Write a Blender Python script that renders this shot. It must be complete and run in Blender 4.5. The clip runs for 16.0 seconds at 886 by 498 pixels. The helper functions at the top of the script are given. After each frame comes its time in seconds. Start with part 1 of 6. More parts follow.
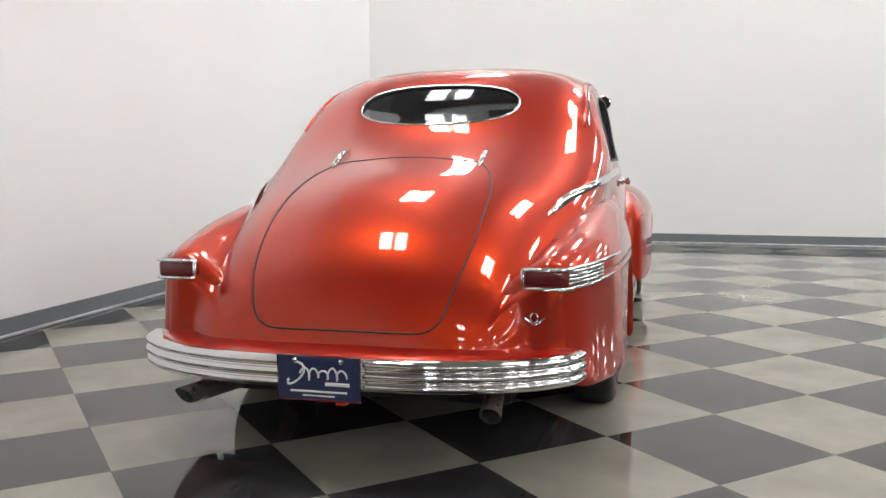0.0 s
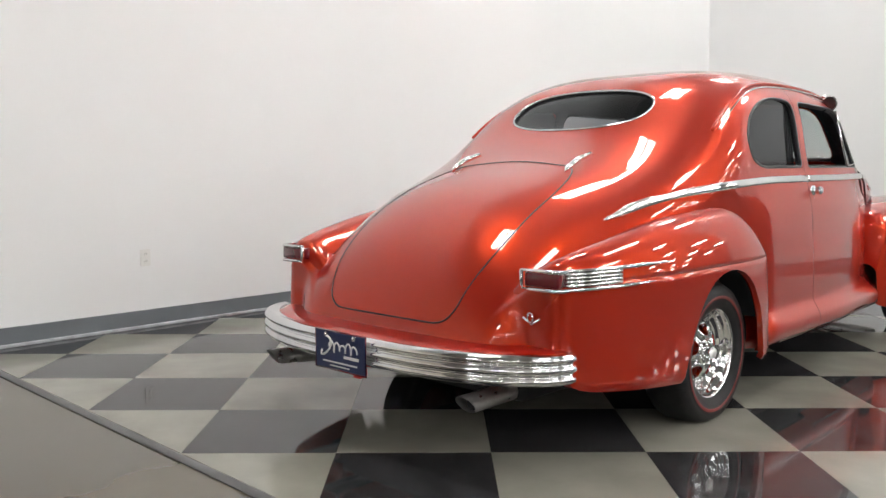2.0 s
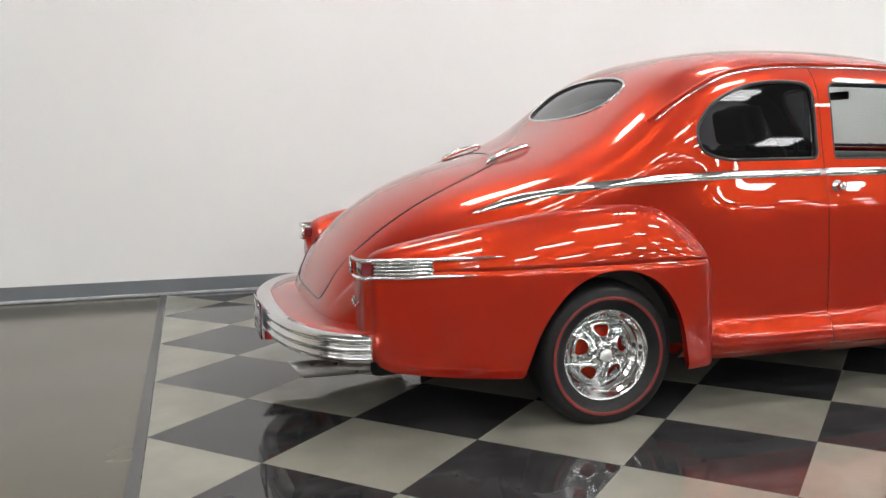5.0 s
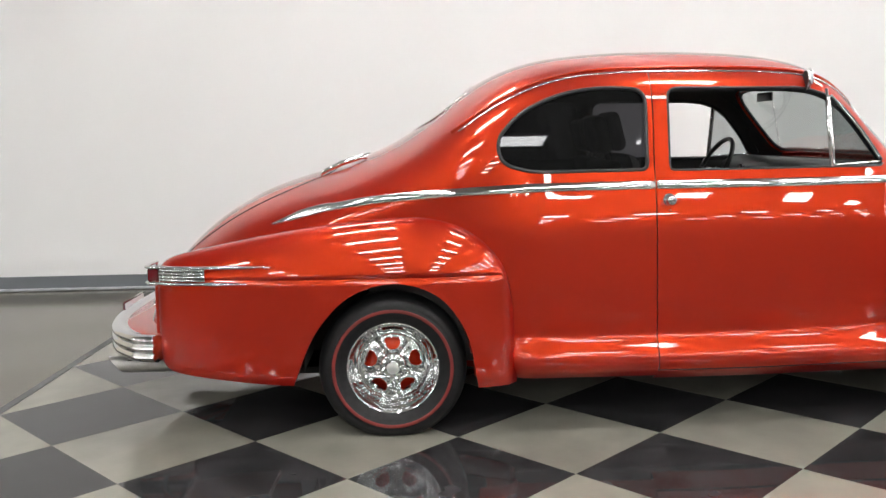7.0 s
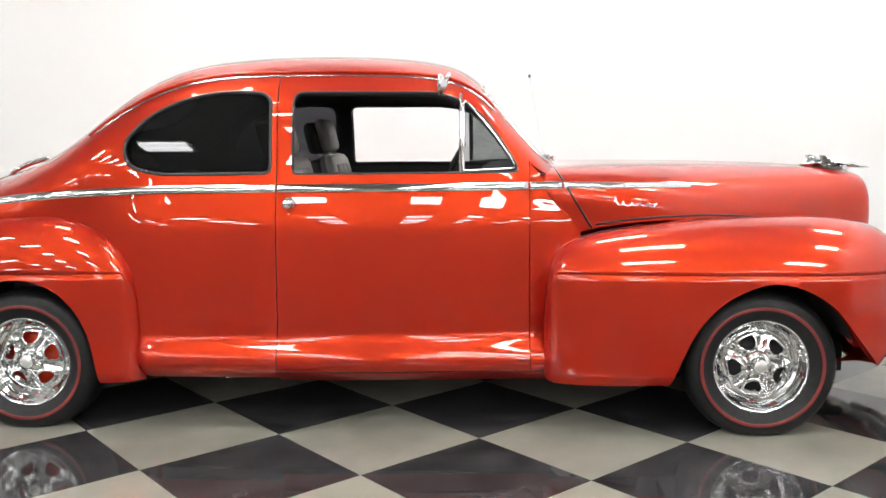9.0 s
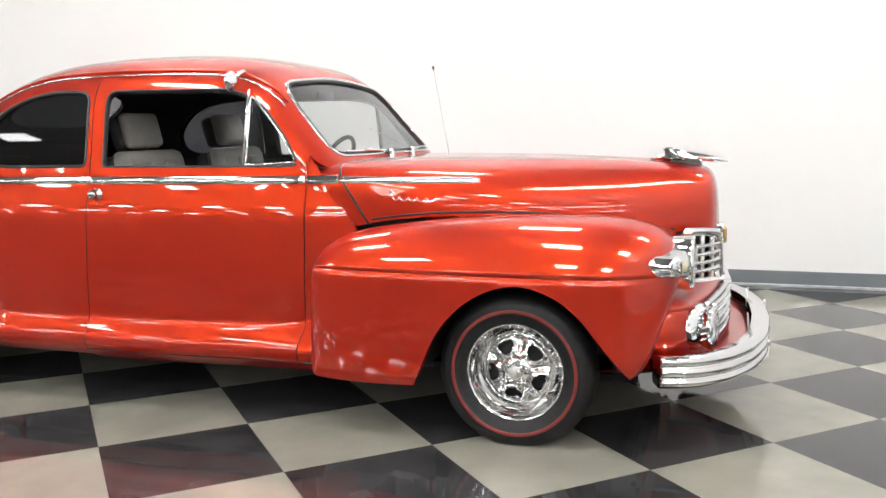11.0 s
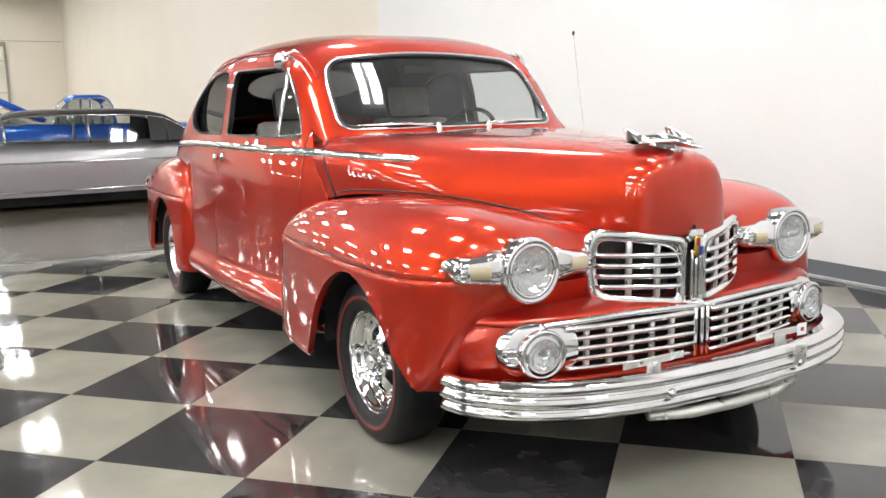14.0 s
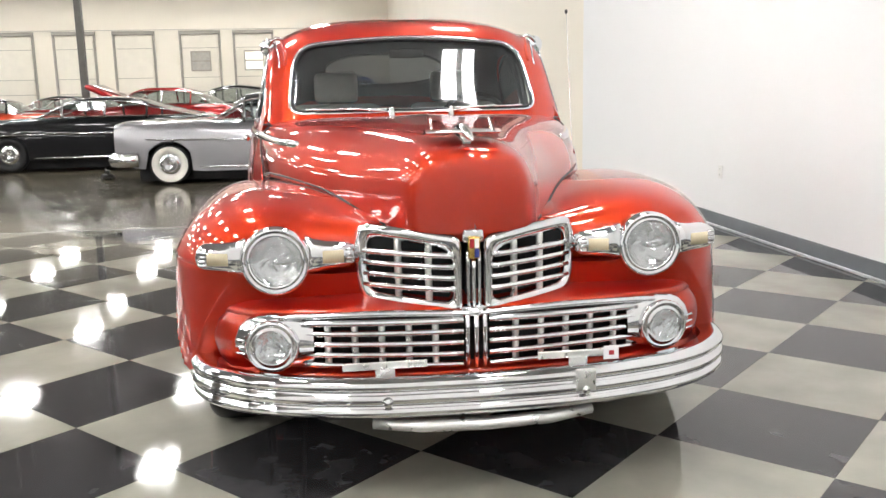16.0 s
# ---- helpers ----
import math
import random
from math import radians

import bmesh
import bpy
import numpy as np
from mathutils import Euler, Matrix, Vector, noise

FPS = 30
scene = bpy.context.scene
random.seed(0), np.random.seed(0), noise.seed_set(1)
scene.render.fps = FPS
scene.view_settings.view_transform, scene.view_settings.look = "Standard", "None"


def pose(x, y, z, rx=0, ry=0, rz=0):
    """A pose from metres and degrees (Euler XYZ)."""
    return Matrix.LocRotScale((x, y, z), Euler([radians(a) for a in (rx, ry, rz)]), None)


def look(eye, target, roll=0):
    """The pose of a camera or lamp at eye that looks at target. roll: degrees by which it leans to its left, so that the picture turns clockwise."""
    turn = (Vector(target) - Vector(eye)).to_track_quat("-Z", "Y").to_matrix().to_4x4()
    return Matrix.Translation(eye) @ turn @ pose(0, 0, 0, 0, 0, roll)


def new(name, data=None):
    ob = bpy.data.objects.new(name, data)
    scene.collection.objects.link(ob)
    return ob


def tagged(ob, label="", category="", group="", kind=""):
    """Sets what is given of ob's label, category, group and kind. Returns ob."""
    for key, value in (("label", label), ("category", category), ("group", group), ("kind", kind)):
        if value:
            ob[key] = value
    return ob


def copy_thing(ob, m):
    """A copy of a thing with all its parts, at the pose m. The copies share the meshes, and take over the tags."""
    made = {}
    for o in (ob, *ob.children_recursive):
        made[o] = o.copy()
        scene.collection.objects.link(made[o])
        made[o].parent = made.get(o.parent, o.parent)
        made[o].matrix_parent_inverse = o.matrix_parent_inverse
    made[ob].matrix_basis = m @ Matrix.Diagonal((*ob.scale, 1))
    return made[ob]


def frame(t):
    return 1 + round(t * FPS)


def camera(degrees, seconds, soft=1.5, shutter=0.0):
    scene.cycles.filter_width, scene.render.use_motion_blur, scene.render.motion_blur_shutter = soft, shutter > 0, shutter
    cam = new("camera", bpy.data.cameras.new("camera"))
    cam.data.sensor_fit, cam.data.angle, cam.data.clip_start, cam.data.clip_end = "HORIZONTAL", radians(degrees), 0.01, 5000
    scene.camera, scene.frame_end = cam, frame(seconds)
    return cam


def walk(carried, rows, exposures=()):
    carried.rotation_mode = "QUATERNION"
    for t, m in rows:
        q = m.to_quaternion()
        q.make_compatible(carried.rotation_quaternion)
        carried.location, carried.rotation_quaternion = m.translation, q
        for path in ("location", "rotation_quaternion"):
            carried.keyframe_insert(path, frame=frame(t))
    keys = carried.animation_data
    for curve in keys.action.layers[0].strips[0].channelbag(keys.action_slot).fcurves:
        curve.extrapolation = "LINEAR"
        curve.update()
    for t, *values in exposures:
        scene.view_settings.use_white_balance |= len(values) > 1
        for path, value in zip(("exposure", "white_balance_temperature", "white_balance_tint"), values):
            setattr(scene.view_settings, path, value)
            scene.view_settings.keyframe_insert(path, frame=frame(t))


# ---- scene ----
cam = camera(54.1, 16.0)
PATH = [
    (0, (-4.092, -1.174, 1.148), (-2.17, -0.663, 0.934), -0.5),
    (0.5, (-4.038, -1.581, 1.151), (-2.177, -0.878, 0.941), -0.5),
    (1, (-3.917, -1.939, 1.147), (-2.141, -1.044, 0.942), -0.5),
    (1.5, (-3.76, -2.309, 1.136), (-2.134, -1.16, 0.941), -0.3),
    (2, (-3.553, -2.637, 1.123), (-2.108, -1.268, 0.932), -0.1),
    (2.5, (-3.31, -2.951, 1.118), (-1.978, -1.471, 0.928), -0.2),
    (3, (-3.032, -3.223, 1.122), (-1.779, -1.676, 0.93), -0.4),
    (3.5, (-2.736, -3.437, 1.128), (-1.574, -1.821, 0.926), -0.4),
    (3.7, (-2.608, -3.525, 1.13), (-1.519, -1.861, 0.923), -0.4),
    (5.8, (-1.078, -4.393, 1.283), (-0.744, -2.441, 1.01), -0.7),
    (6, (-0.885, -4.426, 1.291), (-0.607, -2.465, 1.017), -0.8),
    (6.5, (-0.389, -4.482, 1.294), (-0.222, -2.508, 1.021), -0.8),
    (7, (0.098, -4.505, 1.281), (0.166, -2.523, 1.018), -1.0),
    (7.5, (0.571, -4.536, 1.258), (0.587, -2.552, 1.01), -0.9),
    (8, (1.072, -4.537, 1.288), (1.104, -2.556, 1.016), -1.0),
    (8.5, (1.556, -4.546, 1.267), (1.539, -2.563, 1.009), -0.7),
    (9, (2.059, -4.524, 1.262), (1.941, -2.544, 1.007), -0.5),
    (9.5, (2.541, -4.492, 1.265), (2.337, -2.519, 1.005), -0.4),
    (10, (3.074, -4.407, 1.267), (2.736, -2.454, 1.001), -0.4),
    (10.2, (3.27, -4.376, 1.258), (2.885, -2.431, 0.997), -0.6),
    (12.3, (5.048, -3.523, 1.271), (3.877, -1.935, 0.944), -0.9),
    (12.5, (5.205, -3.391, 1.266), (3.951, -1.867, 0.941), -0.9),
    (13, (5.542, -3.045, 1.272), (4.09, -1.708, 0.95), -0.9),
    (13.5, (5.834, -2.655, 1.266), (4.249, -1.48, 0.938), -1.2),
    (14, (6.085, -2.24, 1.266), (4.371, -1.263, 0.933), -1.2),
    (14.5, (6.277, -1.796, 1.261), (4.468, -1.013, 0.921), -1.2),
    (15, (6.421, -1.361, 1.262), (4.54, -0.788, 0.901), -1.1),
    (15.5, (6.528, -0.923, 1.251), (4.605, -0.525, 0.872), -1.2),
    (16, (6.605, -0.459, 1.251), (4.656, -0.195, 0.89), -1.2),
]
EXPOSURES = [(0, -0.45), (3.5, -0.45), (6.5, -0.4), (8.5, -0.05), (10, 0.0), (13, -0.05), (16, 0.0)]
walk(cam, [(t, look(eye, target, roll)) for t, eye, target, roll in PATH], EXPOSURES)

# ---- world and light ----
world = bpy.data.worlds.new("world")
scene.world = world
world.use_nodes = True
world.node_tree.nodes["Background"].inputs[0].default_value = (0.9, 0.95, 1.0, 1)
world.node_tree.nodes["Background"].inputs[1].default_value = 0.02
TUBE = 56.5        # radiance of the lamp panels
LAMP_Z = 6.0


# ---- materials ----
def mat(name, color, rough=0.5, metal=0.0, coat=0.0, var=0.0, scale=8.0, bump=0.0, bscale=60.0, spec=0.5, rvar=0.0, emit=0.0, rand=False):
    """A Principled material whose colour and gloss vary at two scales."""
    m = bpy.data.materials.new(name)
    m.use_nodes = True
    nt = m.node_tree
    b = nt.nodes["Principled BSDF"]
    b.inputs["Base Color"].default_value = (*color, 1)
    b.inputs["Roughness"].default_value = rough
    b.inputs["Metallic"].default_value = metal
    b.inputs["Coat Weight"].default_value = coat
    b.inputs["Coat Roughness"].default_value = 0.03
    b.inputs["Specular IOR Level"].default_value = spec
    if emit:
        b.inputs["Emission Color"].default_value = (*color, 1)
        b.inputs["Emission Strength"].default_value = emit
    co = nt.nodes.new("ShaderNodeTexCoord")
    where = co.outputs["Object"]
    if rand:
        info = nt.nodes.new("ShaderNodeObjectInfo")
        far = nt.nodes.new("ShaderNodeMath")
        far.operation = "MULTIPLY"
        far.inputs[1].default_value = 80
        nt.links.new(info.outputs["Random"], far.inputs[0])
        shift = nt.nodes.new("ShaderNodeVectorMath")
        nt.links.new(where, shift.inputs[0])
        nt.links.new(far.outputs[0], shift.inputs[1])
        where = shift.outputs[0]
    if var or rvar:
        n1 = nt.nodes.new("ShaderNodeTexNoise")
        n1.inputs["Scale"].default_value = scale
        n1.inputs["Detail"].default_value = 8
        nt.links.new(where, n1.inputs["Vector"])
        if var:
            ramp = nt.nodes.new("ShaderNodeMapRange")
            ramp.inputs["From Min"].default_value = 0.3
            ramp.inputs["From Max"].default_value = 0.7
            ramp.inputs["To Min"].default_value = 1 - var
            ramp.inputs["To Max"].default_value = 1 + var
            nt.links.new(n1.outputs["Fac"], ramp.inputs["Value"])
            mul = nt.nodes.new("ShaderNodeVectorMath")
            mul.operation = "SCALE"
            mul.inputs[0].default_value = color
            nt.links.new(ramp.outputs["Result"], mul.inputs["Scale"])
            nt.links.new(mul.outputs["Vector"], b.inputs["Base Color"])
        if rvar:
            r2 = nt.nodes.new("ShaderNodeMapRange")
            r2.inputs["From Min"].default_value = 0.3
            r2.inputs["From Max"].default_value = 0.7
            r2.inputs["To Min"].default_value = max(0.01, rough - rvar)
            r2.inputs["To Max"].default_value = rough + rvar
            nt.links.new(n1.outputs["Fac"], r2.inputs["Value"])
            nt.links.new(r2.outputs["Result"], b.inputs["Roughness"])
    if bump:
        n2 = nt.nodes.new("ShaderNodeTexNoise")
        n2.inputs["Scale"].default_value = bscale
        n2.inputs["Detail"].default_value = 4
        nt.links.new(where, n2.inputs["Vector"])
        bp = nt.nodes.new("ShaderNodeBump")
        bp.inputs["Strength"].default_value = bump
        bp.inputs["Distance"].default_value = 0.002
        nt.links.new(n2.outputs["Fac"], bp.inputs["Height"])
        nt.links.new(bp.outputs["Normal"], b.inputs["Normal"])
    return m


def glass(name, tint, rough=0.0, ior=1.45, haze=0.0):
    """Thin tinted pane: part clear, part mirror by Fresnel."""
    m = bpy.data.materials.new(name)
    m.use_nodes = True
    nt = m.node_tree
    nt.nodes.clear()
    out = nt.nodes.new("ShaderNodeOutputMaterial")
    mix = nt.nodes.new("ShaderNodeMixShader")
    face = nt.nodes.new("ShaderNodeLayerWeight")
    face.inputs["Blend"].default_value = 0.5
    bend = nt.nodes.new("ShaderNodeMath")
    bend.operation = "POWER"
    bend.inputs[1].default_value = 5.0
    nt.links.new(face.outputs["Facing"], bend.inputs[0])
    base = 2 * ((ior - 1) / (ior + 1)) ** 2
    fr = nt.nodes.new("ShaderNodeMath")
    fr.operation = "MULTIPLY_ADD"
    fr.inputs[1].default_value = 1 - base
    fr.inputs[2].default_value = base
    nt.links.new(bend.outputs[0], fr.inputs[0])
    tr = nt.nodes.new("ShaderNodeBsdfTransparent")
    tr.inputs["Color"].default_value = (*tint, 1)
    gl = nt.nodes.new("ShaderNodeBsdfGlossy")
    gl.inputs["Roughness"].default_value = rough
    gl.inputs["Color"].default_value = (0.95, 0.97, 1.0, 1)
    nt.links.new(fr.outputs[0], mix.inputs[0])
    nt.links.new(tr.outputs[0], mix.inputs[1])
    nt.links.new(gl.outputs[0], mix.inputs[2])
    last = mix
    if haze:
        # pale diffuse share that paints in the hazy reflection on the pane
        film = nt.nodes.new("ShaderNodeBsdfDiffuse")
        film.inputs["Color"].default_value = (0.75, 0.77, 0.78, 1)
        last = nt.nodes.new("ShaderNodeMixShader")
        last.inputs[0].default_value = haze
        nt.links.new(mix.outputs[0], last.inputs[1])
        nt.links.new(film.outputs[0], last.inputs[2])
    nt.links.new(last.outputs[0], out.inputs[0])
    return m


def lens_glass(name):
    """Fluted pressed glass: milky where the flutes scatter light."""
    m = glass(name, (0.9, 0.92, 0.93), 0.05)
    nt = m.node_tree
    out = next(n for n in nt.nodes if n.type == "OUTPUT_MATERIAL")
    base = out.inputs[0].links[0].from_node
    milk = nt.nodes.new("ShaderNodeBsdfPrincipled")
    milk.inputs["Base Color"].default_value = (0.8, 0.81, 0.82, 1)
    milk.inputs["Roughness"].default_value = 0.2
    co = nt.nodes.new("ShaderNodeTexCoord")
    wave = nt.nodes.new("ShaderNodeTexWave")
    wave.bands_direction = "Y"
    wave.inputs["Scale"].default_value = 70
    wave.inputs["Distortion"].default_value = 1.5
    nt.links.new(co.outputs["Object"], wave.inputs["Vector"])
    bp = nt.nodes.new("ShaderNodeBump")
    bp.inputs["Strength"].default_value = 0.5
    bp.inputs["Distance"].default_value = 0.004
    nt.links.new(wave.outputs["Fac"], bp.inputs["Height"])
    nt.links.new(bp.outputs["Normal"], milk.inputs["Normal"])
    ramp = nt.nodes.new("ShaderNodeMapRange")
    ramp.inputs["To Min"].default_value = 0.07
    ramp.inputs["To Max"].default_value = 0.24
    nt.links.new(wave.outputs["Fac"], ramp.inputs["Value"])
    mix = nt.nodes.new("ShaderNodeMixShader")
    nt.links.new(ramp.outputs[0], mix.inputs[0])
    nt.links.new(base.outputs[0], mix.inputs[1])
    nt.links.new(milk.outputs[0], mix.inputs[2])
    nt.links.new(mix.outputs[0], out.inputs[0])
    return m


def paint(name, flake_color, deep_color, share=0.5, flake=0.3, rough=0.33, coat=1.5):
    """Candy car paint: bright metal flake over a deep base, under a clear coat."""
    m = mat(name, flake_color, rough, 1.0, coat=1.0)
    nt = m.node_tree
    metal = nt.nodes["Principled BSDF"]
    deep = nt.nodes.new("ShaderNodeBsdfPrincipled")
    deep.inputs["Base Color"].default_value = (*deep_color, 1)
    deep.inputs["Roughness"].default_value = 0.5
    deep.inputs["Specular IOR Level"].default_value = 0.1
    deep.inputs["Coat Weight"].default_value = 1.0
    for one in (metal, deep):
        one.inputs["Coat Roughness"].default_value = 0.012
        one.inputs["Coat IOR"].default_value = coat
    co = nt.nodes.new("ShaderNodeTexCoord")
    v = nt.nodes.new("ShaderNodeTexVoronoi")
    v.inputs["Scale"].default_value = 900
    nt.links.new(co.outputs["Object"], v.inputs["Vector"])
    n = nt.nodes.new("ShaderNodeTexNoise")
    n.inputs["Scale"].default_value = 1.3
    n.inputs["Detail"].default_value = 2
    nt.links.new(co.outputs["Object"], n.inputs["Vector"])
    sep = nt.nodes.new("ShaderNodeSeparateColor")
    nt.links.new(v.outputs["Color"], sep.inputs[0])
    add = nt.nodes.new("ShaderNodeMath")
    add.operation = "MULTIPLY_ADD"
    add.inputs[1].default_value = flake
    add.inputs[2].default_value = 0.93 - flake / 2
    nt.links.new(sep.outputs[0], add.inputs[0])
    a2 = nt.nodes.new("ShaderNodeMath")
    a2.operation = "MULTIPLY_ADD"
    a2.inputs[1].default_value = 0.14
    nt.links.new(n.outputs["Fac"], a2.inputs[0])
    nt.links.new(add.outputs[0], a2.inputs[2])
    mul = nt.nodes.new("ShaderNodeVectorMath")
    mul.operation = "SCALE"
    mul.inputs[0].default_value = flake_color
    nt.links.new(a2.outputs[0], mul.inputs["Scale"])
    nt.links.new(mul.outputs["Vector"], metal.inputs["Base Color"])
    mix = nt.nodes.new("ShaderNodeMixShader")
    mix.inputs[0].default_value = share
    nt.links.new(deep.outputs[0], mix.inputs[1])
    nt.links.new(metal.outputs[0], mix.inputs[2])
    out = next(k for k in nt.nodes if k.type == "OUTPUT_MATERIAL")
    nt.links.new(mix.outputs[0], out.inputs[0])
    return m


M_RED = paint("candy_red_paint", (0.86, 0.074, 0.006), (0.238, 0.0042, 0.0030), 0.27, rough=0.33, coat=1.47)
M_CHROME = mat("chrome", (0.74, 0.74, 0.75), 0.05, 1.0, rvar=0.03, scale=30)
M_ALU = mat("polished_aluminium", (0.82, 0.82, 0.83), 0.07, 1.0, rvar=0.03, scale=40)
M_RUBBER = mat("tyre_rubber", (0.010, 0.010, 0.011), 0.5, spec=0.3, var=0.25, scale=40, bump=0.2, bscale=200)
M_REDLINE = mat("red_tyre_stripe", (0.17, 0.018, 0.016), 0.5, var=0.15, scale=30)
M_BLACK = mat("black_trim", (0.012, 0.012, 0.013), 0.45, var=0.2, scale=20)
M_DARK = mat("dark_underbody", (0.01, 0.01, 0.011), 0.8, var=0.3, scale=10)
M_GASKET = mat("rubber_gasket", (0.02, 0.02, 0.022), 0.4)
M_TINT = glass("tinted_glass", (0.05, 0.05, 0.056), 0.0, 1.18, 0.01)
M_LENS = lens_glass("lamp_lens")
M_SMOKE = glass("smoked_glass", (0.50, 0.53, 0.53))
M_REFLECTOR = mat("lamp_reflector", (0.80, 0.80, 0.79), 0.16, 1.0)
M_TAIL = mat("dark_red_lens", (0.12, 0.006, 0.011), 0.12, coat=1.0)
M_AMBER = mat("pale_amber_lens", (0.52, 0.45, 0.31), 0.2, coat=0.5)
M_LEATHER = mat("grey_leather", (0.44, 0.415, 0.39), 0.45, var=0.08, scale=20, bump=0.3, bscale=140)
M_LEATHER_D = mat("charcoal_leather", (0.05, 0.048, 0.046), 0.45, var=0.1, scale=20, bump=0.3, bscale=140)
M_HEADLINER = mat("dark_headliner", (0.035, 0.035, 0.036), 0.9, var=0.1)
M_BLUE = mat("navy_plate", (0.012, 0.022, 0.085), 0.3, coat=0.4, var=0.05)
M_WHITE = mat("white_lettering", (0.8, 0.8, 0.8), 0.4)
M_PIPE = mat("grey_steel_pipe", (0.42, 0.41, 0.40), 0.34, 0.8, rvar=0.12, var=0.15, scale=18)
M_GOLD = mat("brass_emblem", (0.62, 0.42, 0.12), 0.25, 0.8)
M_CRESTRED = mat("crest_red", (0.35, 0.02, 0.03), 0.3)
M_CRESTBLUE = mat("crest_blue", (0.03, 0.05, 0.3), 0.3)
M_WALL = mat("white_wall_paint", (0.78, 0.785, 0.79), 0.55, var=0.012, scale=0.7, bump=0.06, bscale=90)
M_CREAM = mat("cream_wall_paint", (0.80, 0.75, 0.65), 0.6, var=0.015, scale=0.7, bump=0.06, bscale=90)
M_BASE = mat("grey_baseboard_vinyl", (0.15, 0.165, 0.18), 0.4, var=0.06, scale=5)
M_BASELIP = mat("pale_baseboard_edge", (0.42, 0.44, 0.46), 0.3, var=0.2, scale=14)
M_TILE_L = mat("beige_floor_tile", (0.24, 0.234, 0.197), 0.055, spec=0.32, var=0.14, scale=3.2, rvar=0.025, bump=0.02, bscale=25, rand=True)
M_TILE_D = mat("charcoal_floor_tile", (0.034, 0.033, 0.035), 0.055, spec=0.32, var=0.5, scale=7.0, rvar=0.025, bump=0.02, bscale=25, rand=True)
M_CONC = mat("polished_concrete", (0.090, 0.078, 0.055), 0.15, spec=0.6, var=0.20, scale=1.2, rvar=0.05, bump=0.02, bscale=20)
M_STRIP = mat("dark_joint_strip", (0.05, 0.05, 0.052), 0.3, var=0.15, scale=10)
M_PLASTIC = mat("white_plastic", (0.72, 0.72, 0.70), 0.35)
M_SLOT = mat("socket_slots", (0.05, 0.05, 0.05), 0.5)
M_CEIL = mat("ceiling_paint", (0.32, 0.32, 0.31), 0.8, var=0.04, scale=1.0)
M_TUBE = mat("lamp_tube", (1.0, 0.985, 0.96), 0.4, emit=TUBE)
M_HOUSING = mat("lamp_housing", (0.75, 0.75, 0.75), 0.4)
M_PLATE = mat("brushed_silver_plate", (0.72, 0.72, 0.70), 0.32, 0.85, rvar=0.08, scale=25)
M_REARGLASS = glass("smoky_rear_glass", (0.20, 0.205, 0.22), 0.0, 1.05, 0.015)


# ---- mesh helpers ----
def part(name, bm, material, parent=None, label="", smooth=True):
    """Links a bmesh as one mesh object under a thing or a part."""
    me = bpy.data.meshes.new(name)
    bm.normal_update()
    bm.to_mesh(me)
    bm.free()
    for p in me.polygons:
        p.use_smooth = smooth
    for one in (material if isinstance(material, (list, tuple)) else [material]):
        me.materials.append(one)
    ob = new(name, me)
    if parent:
        ob.parent = parent
    if label:
        tagged(ob, label)
    return ob


def thing(name, label, category, group="", kind="", at=(0, 0, 0)):
    ob = new(name)
    ob.location = at
    ob.empty_display_size = 0.1
    return tagged(ob, label, category, group, kind)


def add_box(bm, x0, x1, y0, y1, z0, z1, bevel=0.0, m=None, mi=0):
    r = bmesh.ops.create_cube(bm, size=1)
    for v in r["verts"]:
        v.co = Vector((x0 + (v.co.x + 0.5) * (x1 - x0), y0 + (v.co.y + 0.5) * (y1 - y0), z0 + (v.co.z + 0.5) * (z1 - z0)))
    vs = r["verts"]
    if bevel:
        es = list({e for v in vs for e in v.link_edges})
        out = bmesh.ops.bevel(bm, geom=es, offset=bevel, segments=2, affect="EDGES", profile=0.5)
        vs = list({v for f in out["faces"] for v in f.verts} | {v for v in vs if v.is_valid})
    if mi:
        for v in vs:
            for f in v.link_faces:
                f.material_index = mi
    if m is not None:
        bmesh.ops.transform(bm, matrix=m, verts=[v for v in vs if v.is_valid])
    return bm


def box(x0, x1, y0, y1, z0, z1, bevel=0.0, m=None):
    return add_box(bmesh.new(), x0, x1, y0, y1, z0, z1, bevel, m)


def lathe(profile, steps=48, axis="y", at=(0, 0, 0), bm=None, mi=None):
    """Turns (radius, along) points round an axis through at. mi: a material index for each band."""
    bm = bm or bmesh.new()
    rings = []
    for r, a in profile:
        ring = []
        for k in range(steps):
            t = 2 * math.pi * k / steps
            c, s = r * math.cos(t), r * math.sin(t)
            p = {"x": (a, c, s), "y": (c, a, s), "z": (c, s, a)}[axis]
            ring.append(bm.verts.new(Vector(p) + Vector(at)))
        rings.append(ring)
    for i in range(len(rings) - 1):
        for k in range(steps):
            q = [rings[i][k], rings[i][(k + 1) % steps], rings[i + 1][(k + 1) % steps], rings[i + 1][k]]
            f = bm.faces.new(q)
            if mi:
                f.material_index = mi[i]
    return bm


